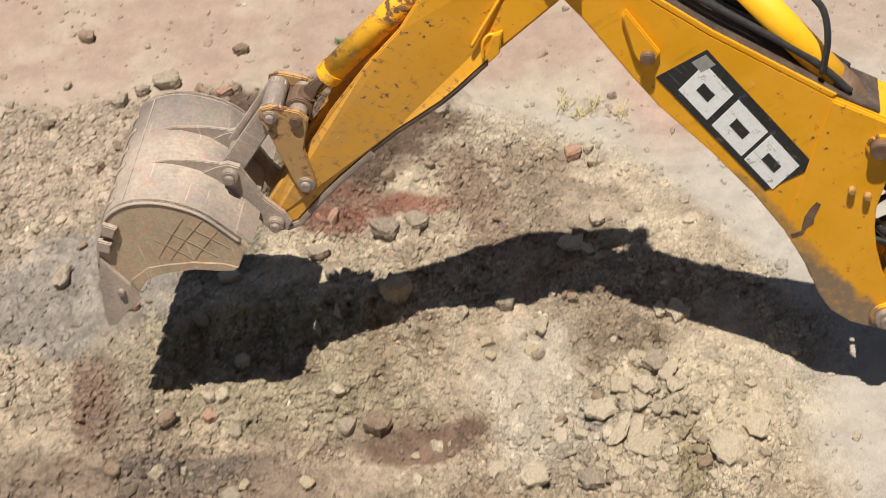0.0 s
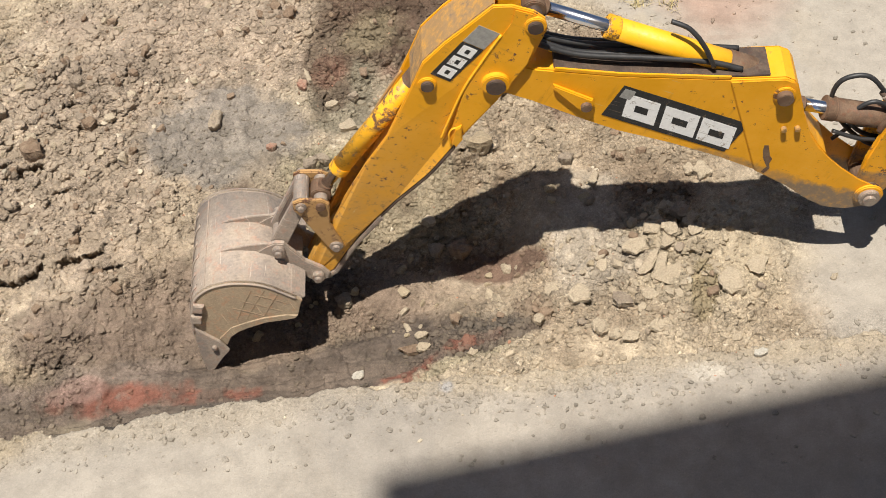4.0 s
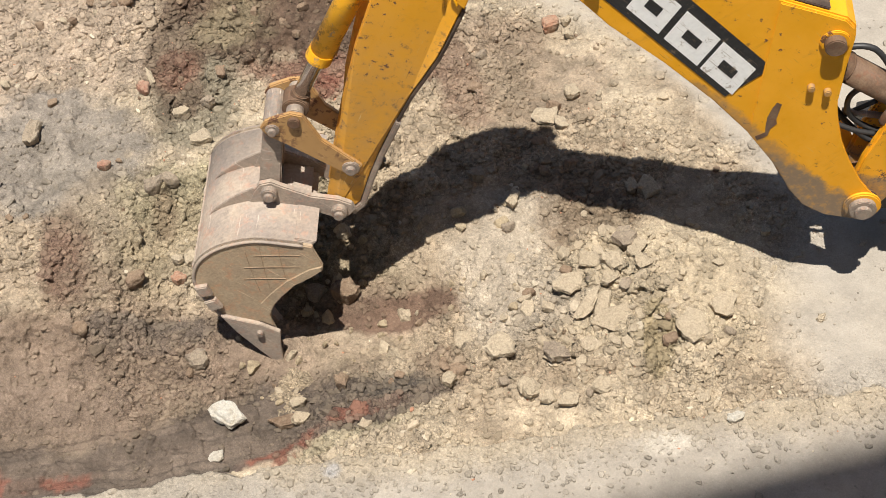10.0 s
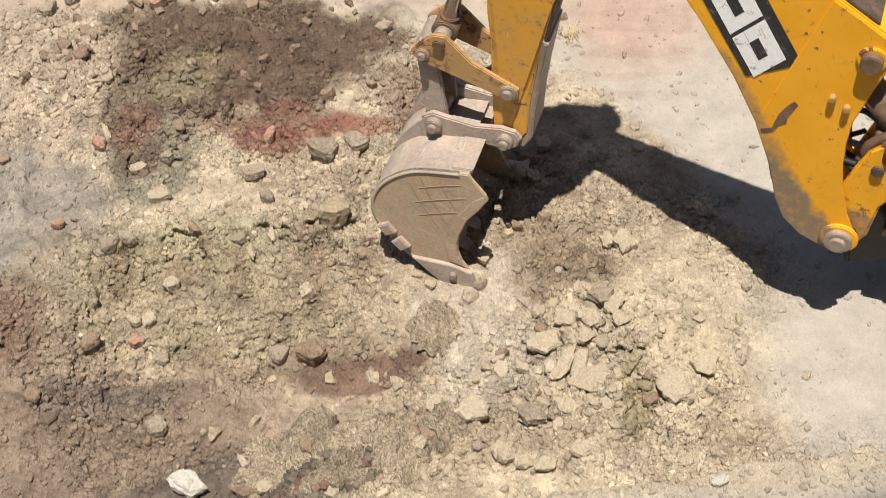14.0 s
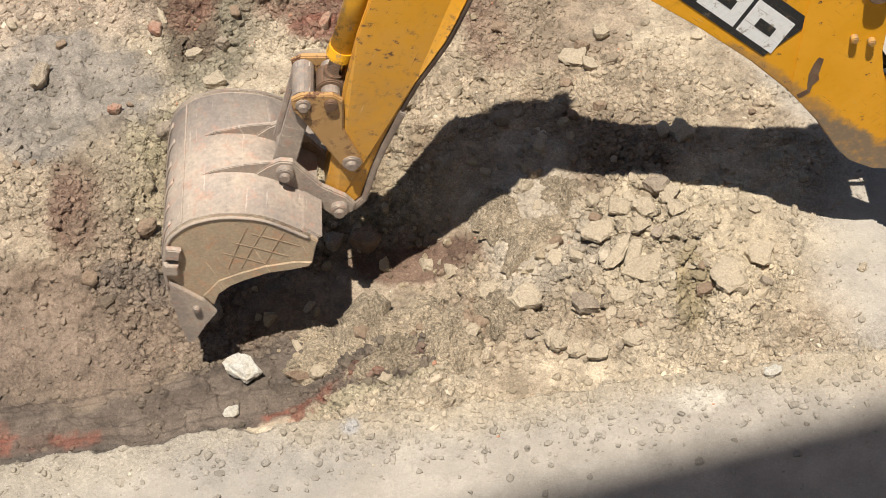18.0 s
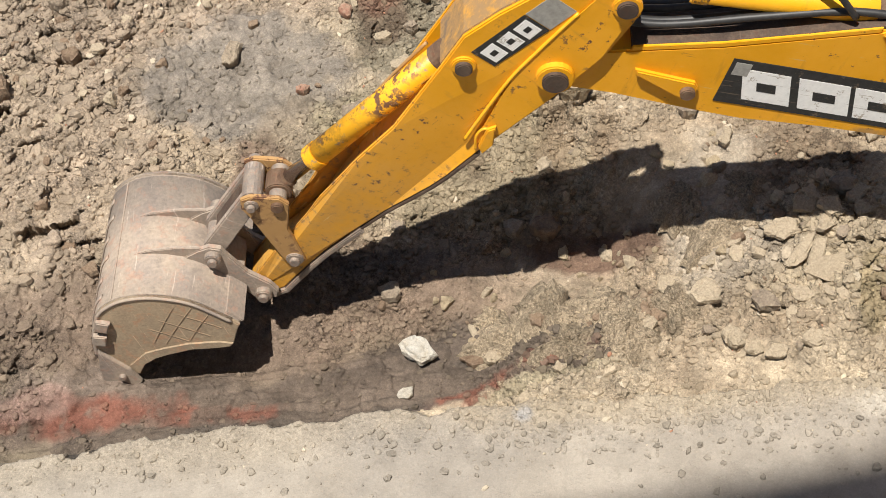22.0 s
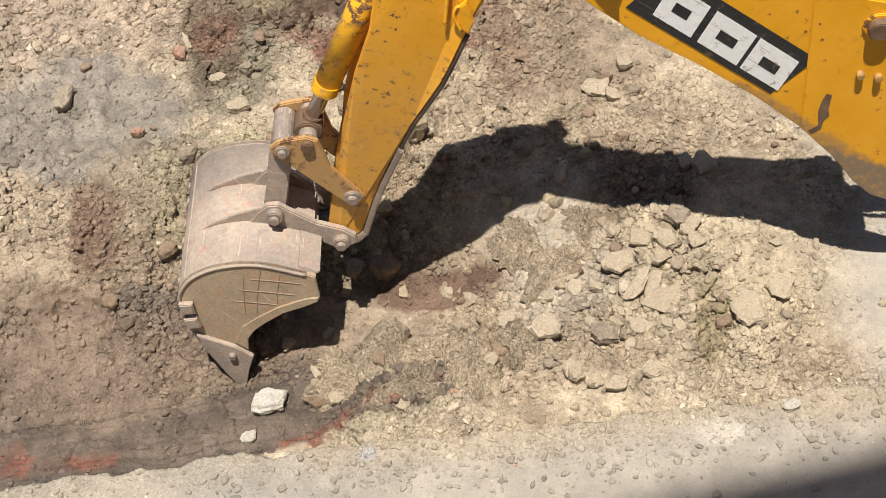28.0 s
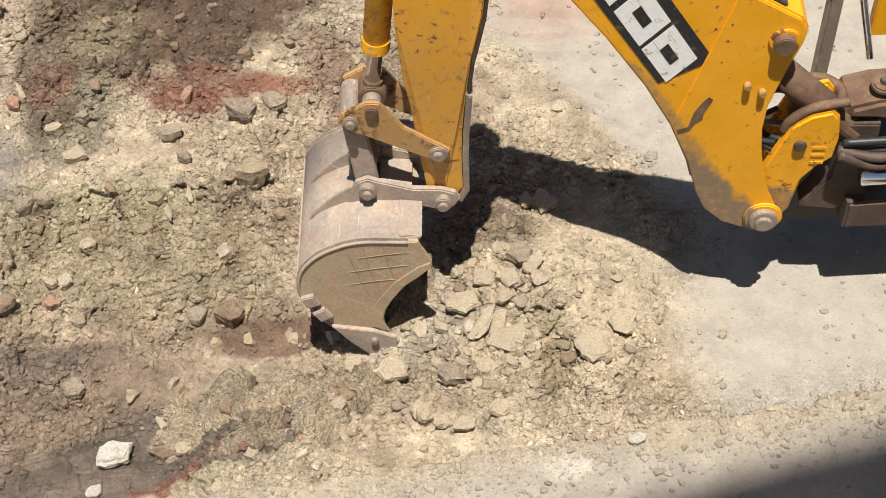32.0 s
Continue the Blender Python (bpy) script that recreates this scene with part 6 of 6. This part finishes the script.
arm = tagged(new("backhoe_arm"), "yellow backhoe digger arm with a worn steel bucket, digging", "digger")
arm.location = (2.106, 4.882, 0)
ARMS.update(boom=boom_part(arm), dipper=dipper_part(arm), bucket=bucket_part(arm), post=swing_post(arm))
ARMS["tip"], ARMS["low"] = links(arm)
ARMS["db"], ARMS["dr"] = ram(arm, "dipper_ram", 1.04, 0.062, 0.036, 0.95, "yellow hydraulic ram barrel over the boom")
ARMS["bb"], ARMS["br"] = ram(arm, "bucket_ram", 0.96, 0.055, 0.034, 0.95, "scratched yellow bucket ram barrel")
ARMS["lb"], ARMS["lr"] = ram(arm, "boom_ram", 0.66, 0.066, 0.036, 0.45, "boom ram barrel, coloured brown for the shadow it lies in")
# brown in place of yellow paint: the boom's shadow put into the ram's colour
ARMS["lb"].data.materials[0] = M_RUST
for piece in ARMS["lb"].children:
    piece.data.materials[0] = M_RUST
ARMS["db"].data.materials[0] = M_RAM_CLEAN
part("base_cover", rod((0.10, 0, 0), (0.34, 0, 0), 0.067, sides=28, bevel=0.004), M_RUST, ARMS["db"], "brown rusty ram base", True)
carriage(arm)


# ---- soil that the bucket pushes and drops ----
SWEPT, SPILT = [], []
rng_ = random.Random(9)
clod_kinds = [rock_mesh("swept_clod", 500 + k, (0.035, 0.035 * rng_.uniform(0.6, 0.95)), 0.035 * rng_.uniform(0.5, 0.8), (M_FRESH, M_ROCK, M_FRESH)[k % 3], 2) for k in range(9)]
for k in range(64):
    ob = tagged(new("swept_clod", clod_kinds[k % 9]), "brown clod of soil pushed along by the bucket", "clod", "swept clods")
    size_ = 0.013 + 0.042 * rng_.random() ** 2.2
    ob.scale = (size_ / 0.035,) * 3
    SWEPT.append((ob, size_, rng_.uniform(-1.1, 0.2) if k % 2 else rng_.uniform(-2.0, 0.0), rng_.uniform(-0.45, 0.40), rng_.uniform(0.04, 0.40), rng_.uniform(0, 360), rng_.uniform(-1.3, 0.45)))
for k in range(22):
    ob = tagged(new("spilt_clod", clod_kinds[(2 * k) % 9]), "small clod of soil falling out of the bucket", "clod", "spilt clods")
    size_ = rng_.uniform(0.012, 0.032)
    ob.scale = (size_ / 0.035,) * 3
    SPILT.append((ob, size_, rng_.uniform(0.60, 0.70), rng_.uniform(-0.26, 0.26), rng_.uniform(0.06, 0.16), 14.25 + 0.055 * k))

# ---- soil that is loosened and pushed along; the white stone that the teeth lift ----
UNEARTHED = new("white_stone", rock_mesh("white_stone", 31, (0.092, 0.085), 0.06, M_LIGHT, 3))
tagged(UNEARTHED, "whitish angular stone that the teeth turn up in the trench", "stone")


def lump_mesh(seed, wide, high):
    """A low ragged pile of loose soil, thin at its rim."""
    rng = random.Random(seed)
    rings, sides = 14, 44
    verts, faces = [(0.0, 0.0, high)], []
    for i in range(1, rings + 1):
        for k in range(sides):
            a = 2 * math.pi * k / sides
            edge = wide * (1 + 0.55 * noise.noise((math.cos(a) * 1.4 + seed, math.sin(a) * 1.4, 3.0)) + 0.30 * noise.noise((math.cos(a) * 5 + seed, math.sin(a) * 5, 9.0)))
            r = edge * i / rings
            q = Vector((r * math.cos(a), r * 0.8 * math.sin(a), 0.0))
            bump = 0.026 * noise.noise(q * 14 + Vector((seed, 0, 0))) + 0.024 * abs(noise.noise(q * 34 + Vector((seed, 5, 0)))) + 0.012 * noise.noise(q * 80)
            verts.append((q.x, q.y, high * (1 - (i / rings) ** 1.6) + bump * (1 - (i / rings) ** 6) - 0.07 * (i / rings) ** 3 + rng.uniform(-0.002, 0.002)))
    for k in range(sides):
        faces.append((0, 1 + k, 1 + (k + 1) % sides))
        for i in range(rings - 1):
            a, b = 1 + i * sides, 1 + (i + 1) * sides
            faces.append((a + k, b + k, b + (k + 1) % sides, a + (k + 1) % sides))
    base = len(verts)
    verts.append((0.0, 0.0, -0.03))
    last = 1 + (rings - 1) * sides
    faces += [(last + (k + 1) % sides, last + k, base) for k in range(sides)]
    mesh = bpy.data.meshes.new("soil_lump")
    mesh.from_pydata(verts, [], faces)
    co = np.array(verts)
    tone = 1 + 0.8 * fbm(co[:, 0] + seed, co[:, 1], 11, 5, 70, 0.65) + 0.3 * fbm(co[:, 0] + seed, co[:, 1], 4, 3, 72)
    col = np.concatenate([np.array((0.44, 0.352, 0.245))[None] * SOIL * tone[:, None] * (1.05 if seed % 3 else 0.82), np.ones((len(co), 1))], 1)
    mesh.color_attributes.new("soil", "FLOAT_COLOR", "POINT").data.foreach_set("color", col.astype(np.float32).ravel())
    mesh.attributes.new("rough", "FLOAT", "POINT").data.foreach_set("value", np.full(len(co), 1.0, np.float32))
    mesh.materials.append(M_SOIL)
    return mesh


PUSHED = []
for k, (x, y, wide) in enumerate(((-0.82, 4.36, 0.20), (-0.54, 4.26, 0.21), (-0.26, 4.36, 0.21), (-0.64, 4.45, 0.20), (-0.06, 4.47, 0.18), (-0.38, 4.46, 0.20), (0.16, 4.86, 0.20), (0.26, 5.10, 0.19), (-0.02, 5.06, 0.20), (-0.92, 4.56, 0.16))):
    ob = tagged(new("soil_lump", lump_mesh(200 + k, wide, 0.035)), "loose tan soil that the bucket pushes over the trench's end", "soil", "pushed soil")
    PUSHED.append((ob, x, y, 36.0 * k, 13.6 + (x + 0.1) * 4.6))


# ---- the arm's movement ----
def meet(p, a, q, b):
    """Where circles of radius a round p and b round q cross, on the left of the way from p to q."""
    p, q = Vector(p), Vector(q)
    d = (q - p).length
    u = (q - p) / d
    k = (a * a - b * b + d * d) / (2 * d)
    h = math.sqrt(max(a * a - k * k, 0.0))
    return p + u * k + Vector((-u.y, u.x)) * h


def turned(p, degrees):
    c, s_ = math.cos(radians(degrees)), math.sin(radians(degrees))
    return Vector((p[0] * c - p[1] * s_, p[0] * s_ + p[1] * c))


def arm_poses(slew, boom, dipper, bucket):
    """Poses of all moving parts, in the arm's space, for the joints' angles in degrees."""
    spin = pose(0, 0, 0, 0, 0, slew)

    def lay(p, degrees):
        return spin @ pose(p[0], 0, p[1], 0, -degrees, 0)

    def way(p, q):
        return math.degrees(math.atan2(q[1] - p[1], q[0] - p[0]))

    foot = Vector(FOOT)
    elbow = foot + turned((BOOM, 0), boom)
    wrist = elbow + turned((DIPPER, 0), dipper)
    q = elbow + turned(Q_PIN, dipper)
    n = wrist + turned(N_PIN, bucket)
    k = meet(q, 0.41, n, 0.412)
    tip = way(q, k)
    c = q + turned((0.375, 0), tip + 15.5)
    l, t, r = elbow + turned(L_PIN, dipper), elbow + turned(T_PIN, dipper), foot + turned(R_PIN, boom)
    base, lug = Vector((0.02, 1.02)), foot + turned((0.76, 0.36), boom)
    return {
        "boom": lay(foot, boom), "dipper": lay(elbow, dipper), "bucket": lay(wrist, bucket), "post": spin,
        "tip": lay(q, tip), "low": lay(n, way(n, k)),
        "db": lay(r, way(r, t)), "dr": lay(t, way(r, t)), "bb": lay(l, way(l, c)), "br": lay(c, way(l, c)),
        "lb": lay(base, way(base, lug)), "lr": lay(lug, way(base, lug)),
    }


def bucket_matrix(row):
    return Matrix.Translation((2.106, 4.882, 0)) @ arm_poses(*row[1:])["bucket"]


def sweep_clods(joints):
    """Clods lie still until the teeth reach them, are pushed along in front, and stay where they are left."""
    tips = [bucket_matrix(row) @ Vector((0.87, 0, -0.345)) for row in joints]
    for ob, size, x0, side, ahead, turn, stop in SWEPT:
        x, spots = x0, []
        y = 4.95 + side + 0.1 * x0
        for row, tip in zip(joints, tips):
            moving = (6.0 < row[0] < 13.6 or row[0] > 21.0) and tip.z < -0.05 and x < tip.x + ahead < stop
            if moving:
                if row[0] > 6.0 and abs(tip.y + side - y) < 0.6:
                    y += 0.5 * (tip.y + side * 0.9 - y)
                x = tip.x + ahead
            spots.append((row[0], x, y, moving))
        xs, ys = np.array([[q[1] for q in spots]]), np.array([[q[2] for q in spots]])
        zs = look_up(HEIGHT, xs, ys)[0]
        spin, last, rows = turn, x0, []
        for (t, x, y, pushed), z in zip(spots, zs):
            spin += 35.0 if x - last > 0.01 else 0.0
            last = x
            lift = 0.08 * max(1 - ahead / 0.30, 0.0) if pushed else 0.0
            rows.append((t, pose(x, y, float(z) + size * 0.2 + lift, 10, 0.6 * spin, turn)))
        walk(ob, rows)


def spill_clods(joints):
    """Clods ride in the bucket, then drop to the ground as it lifts."""
    def seat(t, p):
        for a, b in zip(joints, joints[1:]):
            if a[0] <= t <= b[0]:
                f = (t - a[0]) / (b[0] - a[0])
                return (bucket_matrix(a) @ p) * (1 - f) + (bucket_matrix(b) @ p) * f
    for ob, size, bx, by, bz, drop in SPILT:
        p = Vector((bx, by, bz))
        rows = [(row[0], pose(*(bucket_matrix(row) @ p), 0, 0, 40 * by)) for row in joints if row[0] < drop - 0.05]
        q = seat(drop, p)
        floor = at(q.x, q.y) + size * 0.25
        fall = math.sqrt(max(2 * (q.z - floor) / 9.81, 0.01))
        for f in (0.0, 0.33, 0.66, 1.0):
            rows.append((drop + fall * f, pose(q.x + 0.03 * f, q.y, q.z + (floor - q.z) * f * f, 50 * f, 30 * f, 40 * by)))
        rows.append((joints[-1][0], rows[-1][1]))
        walk(ob, rows)


def push_soil(joints):
    """Soil is loosened by the teeth as they pass, and pushed up and along to where it stays."""
    for ob, x, y, turn, gone in PUSHED:
        low, last = pose(x - 0.30, y + 0.08, at(x - 0.30, y + 0.08) - 0.22, 0, -12, turn), pose(x, y, at(x, y) + 0.002, 0, 0, turn)
        walk(ob, [(0.0, low), (gone - 0.9, low), (gone - 0.3, pose(x - 0.14, y + 0.05, at(x - 0.14, y + 0.05) - 0.03, 0, -8, turn)), (gone + 0.3, last), (joints[-1][0], last)])


def turn_up():
    """The white stone lies buried until the teeth turn it up, and is nudged once more by the second cut."""
    low, out = pose(-1.20, 4.56, at(-1.20, 4.56) - 0.16, 60, 0, -70), pose(-1.20, 4.46, at(-1.20, 4.46) + 0.05, 40, 20, -50)
    up, last = pose(-1.24, 4.33, at(-1.24, 4.33) + 0.035, 8, 5, -20), pose(-1.205, 4.29, at(-1.205, 4.29) + 0.035, 12, -6, 25)
    walk(UNEARTHED, [(0, low), (7.0, low), (7.2, out), (7.5, up), (25.6, up), (27.2, last), (32, last)])


def motions():
    JOINTS = [
        (0, 171.87, 53.85, -47.07, -7.08),
        (0.5, 182.43, 53.32, -44.99, -7.57),
        (1, 184.98, 48.55, -40.68, -3.84),
        (1.5, 181.83, 39.35, -43.19, -5.35),
        (2, 181.21, 35.63, -43.96, -5.70),
        (2.5, 183.78, 31.00, -47.71, -10.42),
        (3, 184.09, 27.31, -50.56, -10.16),
        (3.5, 185.00, 30.40, -49.88, -12.05),
        (4, 184.13, 31.12, -52.94, -13.95),
        (4.5, 184.26, 34.09, -52.22, -16.05),
        (6.5, 180.80, 39.76, -58.02, -24.44),
        (7, 180.72, 41.05, -60.28, -26.44),
        (7.5, 180.35, 43.50, -60.42, -27.22),
        (8, 179.17, 45.11, -62.30, -29.03),
        (8.5, 178.38, 45.64, -65.49, -33.05),
        (9, 177.20, 45.50, -67.99, -35.86),
        (9.5, 176.82, 45.62, -68.26, -41.71),
        (10, 176.95, 47.68, -67.27, -45.65),
        (10.5, 176.75, 48.18, -70.58, -49.42),
        (11, 176.30, 48.17, -71.94, -52.91),
        (11.5, 176.20, 51.66, -72.62, -54.34),
        (12, 175.95, 51.85, -75.48, -60.49),
        (12.5, 175.56, 53.91, -77.49, -63.83),
        (13, 173.94, 55.90, -79.68, -65.91),
        (13.5, 169.55, 58.09, -81.44, -67.31),
        (14, 159.98, 60.95, -79.55, -65.52),
        (14.5, 154.42, 61.01, -79.78, -49.31),
        (15, 153.11, 61.58, -73.41, -35.74),
        (15.5, 152.58, 61.34, -65.41, -19.92),
        (17.5, 181.50, 52.08, -69.84, -19.11),
        (18, 182.16, 45.70, -66.22, -15.49),
        (18.5, 183.18, 41.38, -61.93, -11.63),
        (19, 183.77, 40.43, -53.62, -3.75),
        (19.5, 182.67, 34.91, -51.21, -1.49),
        (20, 184.06, 28.49, -49.37, 0.41),
        (20.5, 183.53, 25.42, -43.32, 5.53),
        (21, 183.62, 21.19, -43.59, 5.55),
        (21.5, 184.13, 19.00, -45.08, -0.42),
        (22, 184.17, 19.74, -43.08, -9.61),
        (22.5, 183.87, 21.53, -44.33, -12.16),
        (23, 183.55, 23.71, -46.49, -14.48),
        (23.5, 183.00, 26.10, -47.11, -15.68),
        (24, 182.88, 27.33, -49.75, -17.84),
        (24.5, 182.76, 29.24, -51.78, -20.19),
        (25, 182.48, 31.06, -53.70, -21.27),
        (25.5, 182.29, 33.02, -55.76, -23.41),
        (27.5, 181.02, 39.97, -64.19, -29.96),
        (28, 180.40, 41.29, -67.30, -32.79),
        (28.5, 179.95, 43.25, -69.38, -35.08),
        (29, 179.46, 44.24, -71.34, -40.53),
        (29.5, 178.63, 46.13, -73.86, -43.09),
        (30, 177.93, 48.28, -76.02, -45.19),
        (30.5, 177.52, 50.21, -79.38, -48.87),
        (31, 177.03, 52.66, -81.78, -50.88),
        (31.5, 176.21, 55.32, -84.15, -53.57),
        (32, 175.83, 58.24, -86.12, -55.33),
    ]
    rows = [(row[0], arm_poses(*row[1:])) for row in JOINTS]
    for name, ob in ARMS.items():
        walk(ob, [(t, poses[name]) for t, poses in rows])
    sweep_clods(JOINTS)
    spill_clods(JOINTS)
    push_soil(JOINTS)
    turn_up()


motions()
